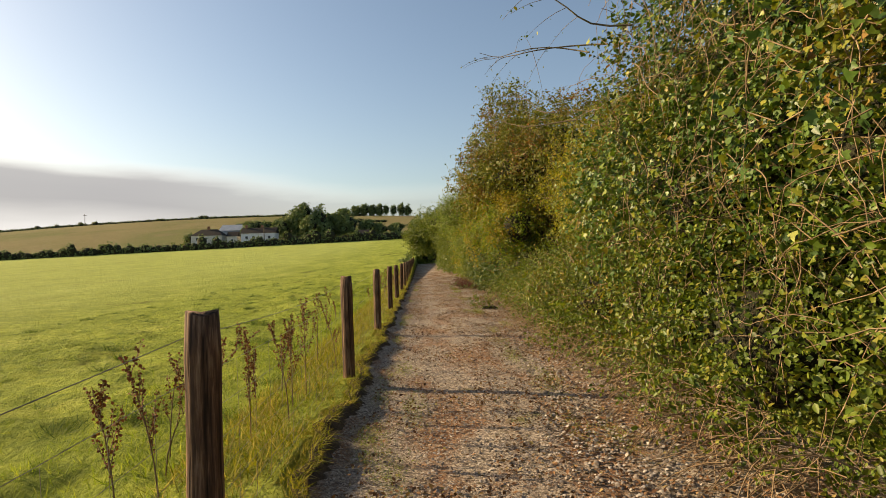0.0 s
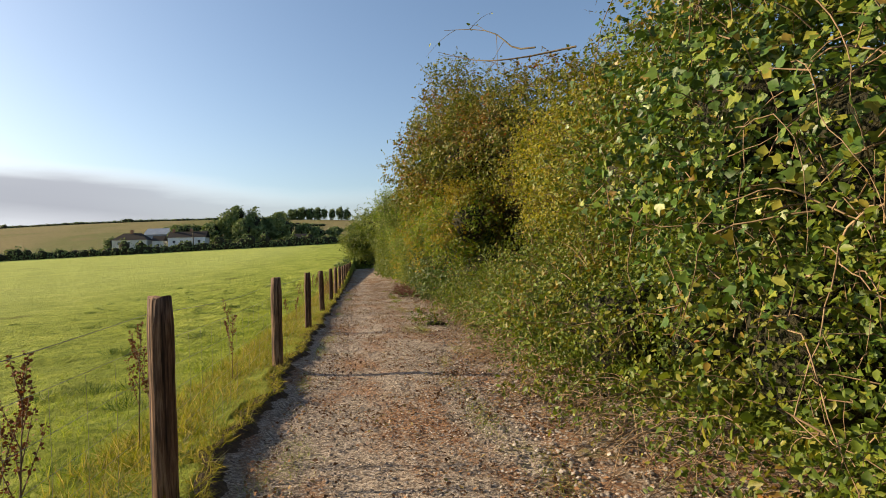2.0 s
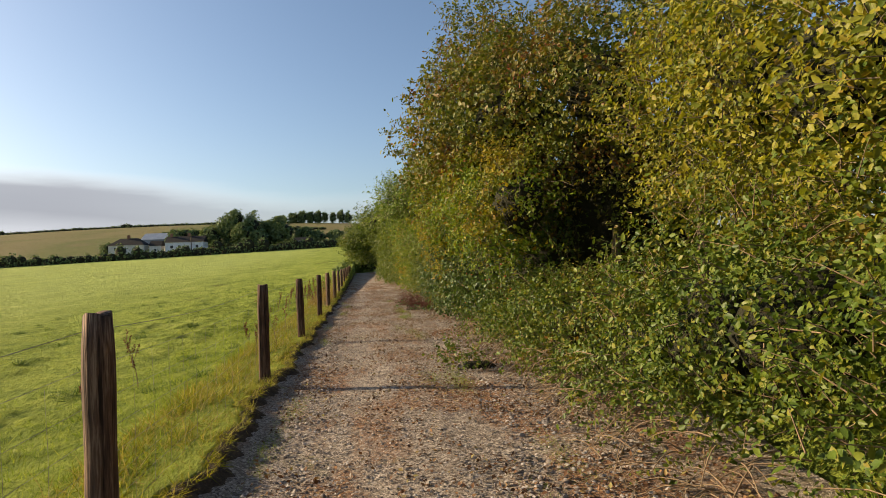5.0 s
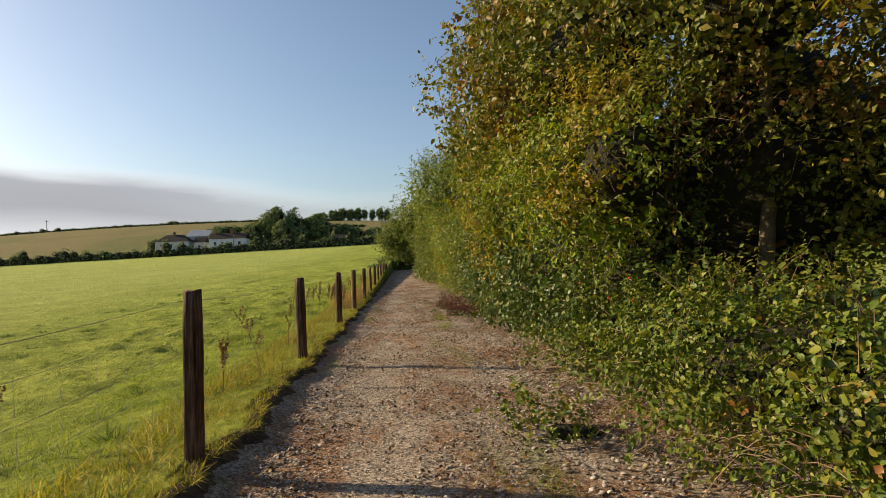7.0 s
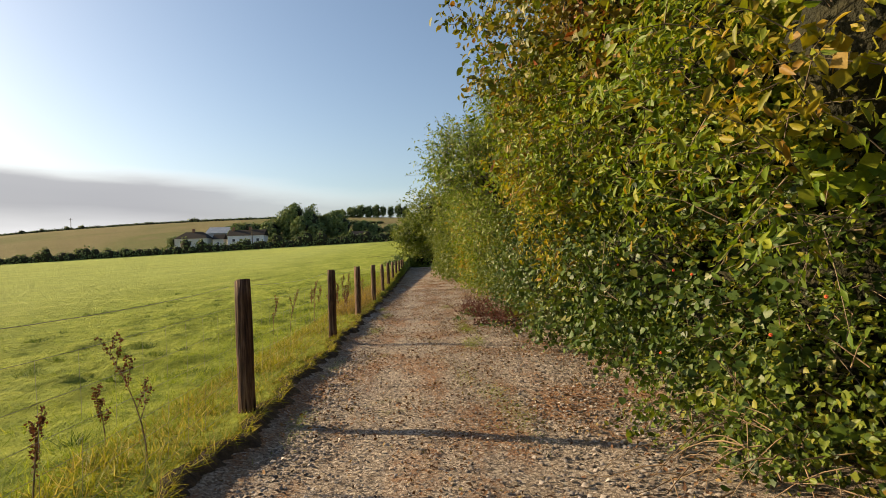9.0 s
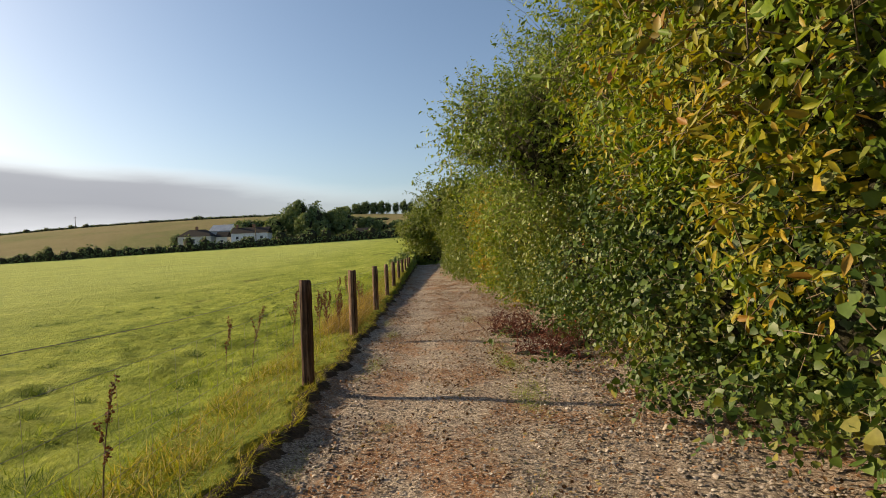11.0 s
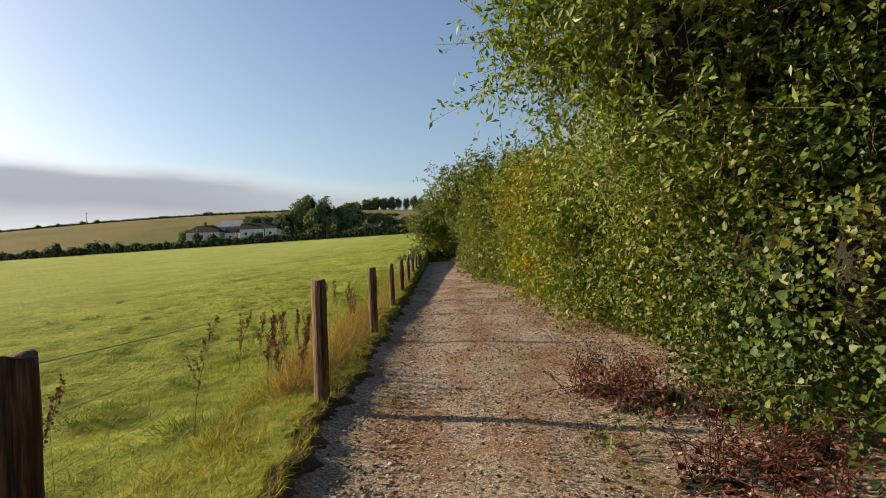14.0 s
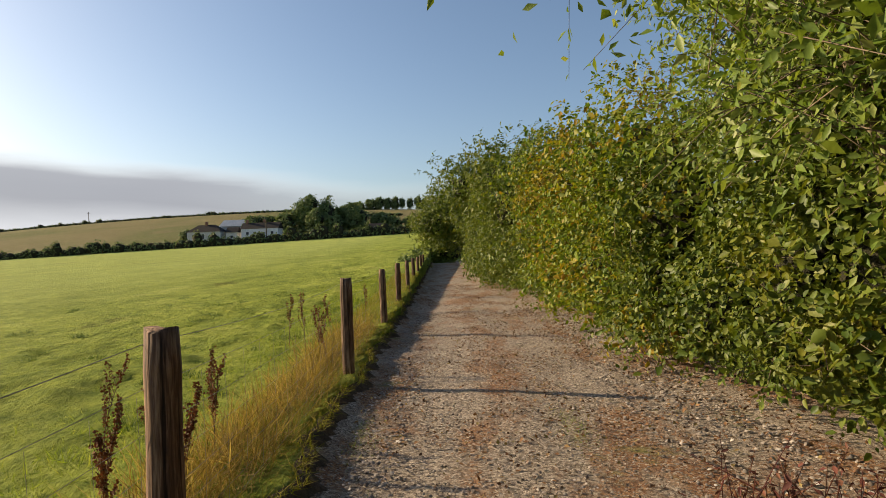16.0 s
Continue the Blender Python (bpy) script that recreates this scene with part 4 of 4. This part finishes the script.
for _k, (_x, _yy, _h, _n) in enumerate(((-0.75, -2.4, 0.85, 9), (-0.5, -0.9, 0.8, 8), (-0.4, 0.1, 0.85, 9), (-0.9, 0.6, 0.75, 8), (-0.62, -2.2, 0.95, 8), (-0.55, -1.9, 0.75, 6), (-0.32, -0.4, 0.9, 6), (-0.35, 0.5, 0.98, 9), (-0.7, 0.9, 0.7, 6), (-0.25, 1.9, 0.85, 6), (-0.6, 2.5, 1.0, 5),
                                         (-1.0, -1.2, 0.8, 4), (-1.3, 0.2, 0.9, 5), (-0.45, 5.0, 0.8, 4), (-1.2, 8.2, 0.5, 5), (-0.5, 12.2, 0.6, 5), (-0.3, 13.0, 0.85, 7), (-0.9, 13.6, 0.45, 6), (-0.55, 15.9, 0.75, 4),
                                         (-1.3, 20.0, 0.75, 4), (-1.05, 20.3, 0.8, 5), (-0.55, 23.3, 0.6, 10), (-0.78, 23.6, 0.65, 11), (-0.42, 23.7, 0.55, 9), (-0.35, 27.6, 0.75, 9), (-0.5, 28.0, 0.7, 9), (-0.5, 24.0, 0.7, 7), (-0.75, 24.2, 0.8, 11), (-0.6, 24.7, 0.7, 10), (-1.0, 24.5, 0.75, 11), (-1.55, 24.9, 0.75, 9), (-1.4, 25.3, 0.65, 8), (-0.85, 25.3, 0.7, 8), (-0.95, 29.0, 0.85, 9), (-1.3, 29.4, 0.8, 8), (-0.8, 30.2, 0.7, 7), (-0.5, 32.5, 0.7, 6))):
    dock(_x, _yy, _h, 300 + _k, _n)
for _k, (_x, _yy, _h) in enumerate(((-0.9, -1.5, 1.0), (-0.35, -2.3, 0.8), (-0.9, 22.0, 0.9), (-1.7, 10.6, 0.7))):
    dock(_x, _yy, _h, 360 + _k, 7, 0.75)


def rush_clumps():
    rng = np.random.default_rng(77)
    sets = []
    for _ in range(230):
        x, y = -0.9 - 11 * rng.random() ** 1.5, -3 + 46 * rng.random()
        radius, height = rng.uniform(0.07, 0.24) * (1.5 if rng.random() < 0.12 else 1), rng.uniform(0.06, 0.14)
        n = int(900 * radius)
        q = np.stack([rng.normal(size=n) * radius * 0.5, rng.normal(size=n) * radius * 0.5, np.zeros(n)], 1)
        tip = unit(q * 1.5 / radius + rng.normal(size=q.shape) * 0.5 + np.array([0, 0, 1.2]))
        q = q + np.array([x, y, float(land(x, y)) - 0.01])
        sets.append(scatter(BLADE, q, rng.normal(size=q.shape), tip, height * rng.uniform(0.5, 1.2, n)))
    tagged(piece("field_tuft", mesh_from("field_tuft", *joined(sets), M_RUSH)), "dark green ungrazed grass tufts in the pasture", "grass", kind="stuff")


rush_clumps()

# ---- litter and stones on the track ----
def build_litter():
    rng = np.random.default_rng(91)
    n = 52000
    y = -5 + 50 * rng.random(n) ** 1.3
    le, re = left_edge(y), right_edge(y) + 0.7
    x = le + (re - le) * np.clip(rng.beta(1.3, 1.1, n), 0, 1)
    keep = rng.random(n) < 0.12 + 0.9 * (lumps(np.stack([x, y * 0.45, 0 * x], 1), 2.4, 4.0) > 0.05) + 0.5 * (x > re - 0.9)
    x, y = x[keep], y[keep]
    n = len(x)
    q = np.stack([x, y, path_rise(y) + 0.022 + 0.012 * rng.random(n)], 1)
    nor = unit(rng.normal(size=(n, 3)) * 0.45 + np.array([0, 0, 1.0]))
    tagged(piece("leaf_litter", mesh_from("leaf_litter", *scatter(LEAF_FALLEN, q, nor, rng.normal(size=(n, 3)), rng.uniform(0.016, 0.050, n)), M_LITTER)), "brown fallen leaves lying on the gravel", "leaf litter", kind="stuff")
    n = 52000
    y = -5 + 40 * rng.random(n) ** 1.3
    le, re = left_edge(y) + 0.03, right_edge(y) + 0.2
    x = le + (re - le) * np.clip(rng.beta(0.75, 0.85, n), 0, 1)
    q = np.stack([x, y, path_rise(y) + 0.008 + 0.02 * np.exp(-((x - 1.9) / 0.5) ** 2)], 1)
    octa = (np.array([(1, 0, 0), (0, 1, 0), (-1, 0.1, 0), (0.1, -1, 0), (0.15, 0.2, .62), (0, 0, -.6)]), np.array([(0, 1, 4), (1, 2, 4), (2, 3, 4), (3, 0, 4), (1, 0, 5), (2, 1, 5), (3, 2, 5), (0, 3, 5)]))
    cap = (octa[0][:5], octa[1][:4])
    size = rng.uniform(0.006, 0.0155, n) * np.where(x > re - 1.1, 1.5, np.where(x < le + 0.6, np.interp(y, [1, 9], [0.8, 1.4]), 1.0))
    piece("gravel", mesh_from("gravel", *scatter(cap, q, unit(rng.normal(size=(n, 3)) * 0.35 + np.array([0, 0, 1.0])), rng.normal(size=(n, 3)), size), M_STONE), path, kind="stuff")
    one = mesh_from("stone", *octa, M_STONE)
    for k in range(300):
        yy = float(rng.uniform(-3, 24))
        xx = float(left_edge(yy)) + 0.06 + (float(right_edge(yy)) - float(left_edge(yy))) * float(rng.beta(0.7, 0.8))
        st = piece("stone", one, path)
        g = float(rng.uniform(0.010, 0.020))
        st.location, st.rotation_euler, st.scale = (xx, yy, float(path_rise(yy)) + 0.014), (rng.normal() * 0.3, rng.normal() * 0.3, rng.uniform(0, 6)), (g * 1.2, g, g * 0.8)
    # moss and short grass creeping over the track, along its edges and right of the middle
    n, m = 24000, 44
    c = np.stack([np.where(rng.random(m) < 0.5, rng.normal(2.35, 0.14, m), rng.normal(0.5, 0.12, m)), -4.5 + 30 * rng.random(m) ** 1.5], 1)
    j = rng.integers(0, m, n)
    x, y = c[j, 0] + rng.normal(size=n) * 0.08, c[j, 1] + rng.normal(size=n) * 0.32
    q = np.stack([x, y, path_rise(y) + 0.012], 1)
    tagged(piece("path_grass", mesh_from("path_grass", *scatter(BLADE, q, rng.normal(size=(n, 3)), unit(rng.normal(size=(n, 3)) + np.array([0, 0, 0.8])), rng.uniform(0.018, 0.055, n)), M_GRASS)), "sparse yellow grass creeping over the track", "grass", kind="stuff")


# ---- brush cut and left on the track's edge ----
bush("brush_pile", "heap of dead maroon cuttings lying on the gravel", "brush pile", [(2.75, 23.1, -0.12, 0.42, 0.5, 0.17), (3.15, 22.6, -0.1, 0.5, 0.55, 0.22), (2.8, 22.4, -0.12, 0.3, 0.3, 0.14), (3.5, 22.3, -0.1, 0.4, 0.5, 0.22)], LEAF_LONG, M_DEAD, 150, 0.34, 6, 0.042, 60, 1.0, shrink=0.5, upward=0.05, droop=0.1, stem_mat=M_DEAD, group="brush piles")
bush("brush_pile", "flat spread of dead maroon cuttings by the hedge", "brush pile", [(2.75, 20.75, -0.12, 0.45, 0.3, 0.13), (3.2, 20.9, -0.12, 0.45, 0.42, 0.16), (3.6, 21.2, -0.1, 0.4, 0.5, 0.2), (3.4, 20.3, -0.12, 0.4, 0.4, 0.14)], LEAF_LONG, M_DEAD, 130, 0.34, 6, 0.042, 62, 1.0, shrink=0.5, upward=0.05, droop=0.1, stem_mat=M_DEAD, group="brush piles")
bush("ivy_sprig", "green ivy trailing over the gravel", "sprig", [(2.25, 21.2, -0.12, 0.24, 0.14, 0.10), (2.6, 21.4, -0.12, 0.22, 0.14, 0.10)], LEAF_LONG, M_IVY, 190, 0.16, 7, 0.06, 61, 0.5, shrink=0, upward=0.0, group="ivy sprigs")
bush("ivy_sprig", "green ivy runner reaching out of the hedge", "sprig", [(2.6, 19.5, -0.12, 0.35, 0.2, 0.10), (3.1, 19.5, -0.12, 0.35, 0.25, 0.13)], LEAF_IVY, M_IVY, 150, 0.2, 6, 0.05, 63, 0.5, shrink=0, upward=0.0, group="ivy sprigs")


def bare_branches():
    rng = np.random.default_rng(64)
    ob = empty("bare_branch", "thin bare branches reaching out over the track", "branch")
    for k, (x0, y0, z0, x1, y1, z1) in enumerate(((3.4, 2.6, 4.3, 1.9, 3.4, 4.6), (3.2, 1.4, 3.9, 1.7, 2.2, 4.2), (3.3, 3.2, 3.4, 2.1, 4.3, 3.75), (3.1, 0.2, 3.7, 1.8, 0.5, 4.3), (3.3, 4.2, 3.9, 2.4, 5.2, 4.4), (3.9, 23.4, 2.55, 2.9, 23.3, 2.75))):
        s = np.linspace(0, 1, 9)
        pts = np.stack([x0 + (x1 - x0) * s + 0.06 * np.sin(s * 7 + k), y0 + (y1 - y0) * s + 0.05 * np.sin(s * 9), z0 + (z1 - z0) * s + 0.08 * np.sin(s * 5 + k)], 1)
        br = piece("branch", mesh_from("branch", *tubes(pts[None], np.linspace(0.012, 0.003, 9)[None], 5), M_BARK), ob)
        for j in range(5):
            i = 3 + j
            way = unit(rng.normal(size=(1, 3)) + np.array([[-0.6, 0.2, 0.2]]))[0]
            u = np.linspace(0, 1, 5)
            tw = pts[i] + way * (0.45 * u)[:, None] + np.array([0, 0, -0.15]) * (u ** 2)[:, None]
            piece("twig", mesh_from("twig", *tubes(tw[None], np.linspace(0.004, 0.0015, 5)[None], 4), M_BARK), br)
            q = tw[2:] + rng.normal(size=(3, 3)) * 0.03
            piece("spray", mesh_from("spray", *scatter(LEAF_OVAL, q, rng.normal(size=(3, 3)), rng.normal(size=(3, 3)), rng.uniform(0.03, 0.06, 3)), M_BRAMBLE), br, kind="stuff")


def hanging_vines():
    rng = np.random.default_rng(65)
    n, k = 340, 15
    y = rng.uniform(-5, 1.0, n)
    p = np.stack([2.95 + 0.35 * rng.random(n), y, 0.4 + 3.8 * rng.random(n) ** 0.8], 1)
    way = unit(np.stack([rng.normal(size=n) * 0.35 - 0.1, rng.normal(size=n), rng.normal(size=n) * 0.7 + 0.2], 1))
    pts = [p]
    for _ in range(k - 1):
        way = unit(way + rng.normal(size=(n, 3)) * np.array([0.12, 0.20, 0.20]) + np.array([0.0, 0, -0.10]))
        pts.append(np.maximum(pts[-1] + way * 0.08, np.array([2.75, -9, 0.05])))
    rad = np.linspace(0.0042, 0.0018, k)[None] * rng.uniform(0.6, 1.4, (n, 1))
    tagged(piece("dry_vine", mesh_from("dry_vine", *tubes(np.stack(pts, 1), rad, 4), M_VINE)), "tangle of tan dry vine stems over the ivy", "vine", kind="stuff")


def hedge_foot_straw():
    """Dead tan stalks lying on the bank under the hedge."""
    rng = np.random.default_rng(67)
    n, k = 1300, 5
    y = -5.5 + 18 * rng.random(n) ** 1.8
    p = np.stack([right_edge(y) - 0.22 + 0.42 * rng.random(n), y, 0.0 + 0.45 * rng.random(n) ** 1.8], 1)
    way = unit(np.stack([-0.75 + rng.normal(size=n) * 0.5, rng.normal(size=n) * 0.7, 0.15 + rng.normal(size=n) * 0.45], 1))
    s = np.linspace(0, 1, k)
    ln = rng.uniform(0.15, 0.5, n)[:, None]
    pts = p[:, None] + way[:, None] * (ln * s)[..., None] + np.array([0, 0, -0.5]) * (ln * s ** 2)[..., None]
    pts[..., 2] = np.maximum(pts[..., 2], PATH_Z + 0.02)
    rad = np.linspace(0.0045, 0.002, k)[None] * rng.uniform(0.6, 1.3, (n, 1))
    tagged(piece("dry_stalk", mesh_from("dry_stalk", *tubes(pts, rad, 3), M_VINE)), "dead tan stalks lying along the hedge foot", "dry stalks", kind="stuff")


def berries():
    rng = np.random.default_rng(66)
    bm = bmesh.new()
    bmesh.ops.create_icosphere(bm, subdivisions=1, radius=0.010)
    one = bpy.data.meshes.new("berry")
    bm.to_mesh(one)
    bm.free()
    one.materials.append(M_BERRY)
    host = empty("berry_spray", "scattered red berries among the bramble", "berries")
    for k in range(22):
        yy = rng.choice((10.2, 11.0, 12.4, 13.5, 19.5)) + rng.normal() * 0.3
        b = piece("berry", one, host)
        b.location = (3.0 + rng.random() * 0.25, yy, 0.35 + 1.1 * rng.random())


bare_branches()
hanging_vines()
hedge_foot_straw()
berries()

# ---- far side of the pasture ----
def far_tree(x, y, top, width, seed, label="broad dark green tree by the farmhouses"):
    rng = np.random.default_rng(seed)
    base = float(land(x, y))
    h = top - base
    lob = [(x, y, base + h * 0.46, width * 0.48, width * 0.48, h * 0.46)]
    for k in range(6):
        a = rng.uniform(0, 6.28)
        lob.append((x + math.cos(a) * width * 0.27, y + math.sin(a) * width * 0.27, base + h * rng.uniform(0.22, 0.74), width * rng.uniform(0.22, 0.32), width * rng.uniform(0.22, 0.32), h * rng.uniform(0.16, 0.24)))
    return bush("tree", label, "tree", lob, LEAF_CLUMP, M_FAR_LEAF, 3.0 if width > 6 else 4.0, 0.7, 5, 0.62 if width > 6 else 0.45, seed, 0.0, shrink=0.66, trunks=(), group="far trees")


for _k, (_x, _yy, _t, _w) in enumerate(((-64, 262, 22.5, 9), (-56, 264, 29.0, 12), (-46.5, 262, 28.2, 9.5), (-50, 256, 22.5, 8), (-39, 266, 25.0, 10), (-33, 260, 24.5, 10), (-24, 262, 20.0, 8), (-18, 262, 18.5, 7), (-80, 270, 21.5, 8), (-74, 272, 21.0, 7), (-104.5, 256, 15.5, 4.5), (-80.5, 262, 18.5, 5), (-42, 254, 19.0, 7),
                                         (-10, 262, 18.0, 8), (0, 262, 20.0, 9))):
    far_tree(_x, _yy, _t, _w, 700 + _k)
for _k, (_x, _w, _t) in enumerate(((-46, 8.5, 41.5), (-40, 8, 43), (-34.5, 7, 42), (-29.5, 6.5, 43), (-24.5, 4.2, 42.4), (-19, 4.4, 41.8), (-13, 6, 43.5), (-8, 5.5, 42.5), (-55, 9, 40))):
    far_tree(_x, 418, _t, _w, 740 + _k, "small tree on the hilltop against the sky")


def far_hedge(x0, x1, y, height, step, seed, label):
    rng = np.random.default_rng(seed)
    lob = []
    for x in np.arange(x0, x1, step):
        h = height * rng.uniform(0.75, 1.2) * (1.7 if rng.random() < 0.12 else 1)
        lob.append((x, y + rng.normal() * 0.3, float(land(x, y)) + h * 0.35, step * 0.8, 1.3, h * 0.65))
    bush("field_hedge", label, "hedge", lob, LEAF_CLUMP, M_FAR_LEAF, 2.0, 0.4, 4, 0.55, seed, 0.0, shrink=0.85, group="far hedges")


far_hedge(-230, 20, 238, 3.0, 3.0, 780, "dark hedge along the far side of the pasture")
far_hedge(-330, -40, 421, 1.4, 3.5, 781, "low hedge on the skyline of the hill")
far_hedge(-105, -20, 330, 1.6, 3.5, 782, "hedge between the hillside fields")


def gable(bm, x0, x1, y0, y1, z, rise, hip=0.0, over=0.3):
    """A pitched roof with its ridge along x; hip draws the ridge's ends in."""
    x0, x1, y0, y1 = x0 - over, x1 + over, y0 - over, y1 + over
    ym = (y0 + y1) / 2
    low = [bm.verts.new(c) for c in ((x0, y0, z), (x1, y0, z), (x1, y1, z), (x0, y1, z))]
    a, b = bm.verts.new((x0 + hip, ym, z + rise)), bm.verts.new((x1 - hip, ym, z + rise))
    for f in ((low[0], low[1], b, a), (low[2], low[3], a, b), (low[1], low[2], b), (low[3], low[0], a), (low[3], low[2], low[1], low[0])):
        bm.faces.new(f)


def house(label, x0, x1, y0, y1, wall_h, rise, hip, wall_mat, roof_mat, chimneys, windows, z=None):
    base = (float(land((x0 + x1) / 2, y0)) if z is None else z) - 0.3
    ob = empty("house", label, "house", "far houses")
    bm = bmesh.new()
    box(bm, (x0, y0, base), (x1, y1, base + wall_h))
    part("wall", bm, wall_mat, ob)
    bm = bmesh.new()
    gable(bm, x0, x1, y0, y1, base + wall_h, rise, hip)
    roof = part("roof", bm, roof_mat, ob, "dark slate roof" if roof_mat is M_SLATE else "grey sheet roof")
    for cx in chimneys:
        bm = bmesh.new()
        box(bm, (cx - 0.5, (y0 + y1) / 2 - 0.4, base + wall_h + rise - 0.8), (cx + 0.5, (y0 + y1) / 2 + 0.4, base + wall_h + rise + 1.3), 0.05)
        part("chimney", bm, M_BRICK, roof)
    for wx, ww, wh, sill in windows:
        bm = bmesh.new()
        zz = base + sill
        for lo, hi in (((wx - ww / 2, zz), (wx + ww / 2, zz + 0.1)), ((wx - ww / 2, zz + wh - 0.1), (wx + ww / 2, zz + wh)), ((wx - ww / 2, zz + 0.1), (wx - ww / 2 + 0.1, zz + wh - 0.1)), ((wx + ww / 2 - 0.1, zz + 0.1), (wx + ww / 2, zz + wh - 0.1))):
            box(bm, (lo[0], y0 - 0.08, lo[1]), (hi[0], y0 + 0.02, hi[1]))
        win = part("window", bm, M_FRAME, ob)
        bm = bmesh.new()
        box(bm, (wx - ww / 2 + 0.1, y0 - 0.05, zz + 0.1), (wx + ww / 2 - 0.1, y0 - 0.01, zz + wh - 0.1))
        part("pane", bm, M_GLASS_DARK, win, "dark glass pane")


house("low cream bungalow with a dark hipped roof", -101.5, -88, 250, 258, 4.4, 3.0, 3.5, M_RENDER_CREAM, M_SLATE, (-95,), ((-98.5, 1.8, 1.4, 2.2), (-95, 1.2, 2.2, 1.4), (-91, 1.8, 1.4, 2.2)))
house("long white farmhouse with a slate roof", -79.5, -64.5, 250, 257, 4.4, 2.6, 0.0, M_RENDER_WHITE, M_SLATE, (-78, -71), ((-77, 1.3, 1.3, 1.9), (-74, 1.3, 1.3, 1.9), (-70.5, 1.2, 2.2, 0.8), (-67, 1.3, 1.3, 1.9)))
house("small cream outbuilding beside the bungalow", -86, -81.6, 251, 256, 3.4, 2.2, 0.0, M_RENDER_CREAM, M_SLATE, (), ((-83.8, 1.2, 1.2, 1.0),))
house("grey sheet-roofed barn behind the houses", -97.5, -83.5, 274, 286, 3.4, 3.2, 0.0, M_TIN, M_TIN, (), ())
house("small white cottage among the trees", -28, -22, 246, 250, 2.6, 1.6, 0.0, M_RENDER_WHITE, M_SLATE, (), ((-25, 1.2, 1.0, 1.0),))


def utility_pole(x, y, height):
    base = float(land(x, y)) - 0.5
    ob = empty("utility_pole", "wooden utility pole on the hill", "pole", "far poles")
    pth = np.array([[(x, y, base), (x, y, base + height)]], float)
    piece("pole", mesh_from("pole", *tubes(pth, np.array([[0.22, 0.16]]), 8), M_BARK), ob)
    bm = bmesh.new()
    box(bm, (x - 1.2, y - 0.1, base + height - 1.1), (x + 1.2, y + 0.1, base + height - 0.85), 0.02)
    part("crossarm", bm, M_BARK, ob)


utility_pole(-245, 418, 9)
utility_pole(-316, 415, 9)
utility_pole(-69, 249, 8)
for _k in range(34):
    _x = -150 + _k * 4.6
    _z = float(land(_x, 235))
    _ob = empty("fence_post", "distant wooden fence post below the far hedge", "fence post", "far fence posts")
    _ob.location = (_x, 235.2, _z)
    bm = bmesh.new()
    box(bm, (-0.09, -0.09, -0.2), (0.09, 0.09, 1.25), 0.015)
    part("post", bm, M_POST, _ob)

build_litter()
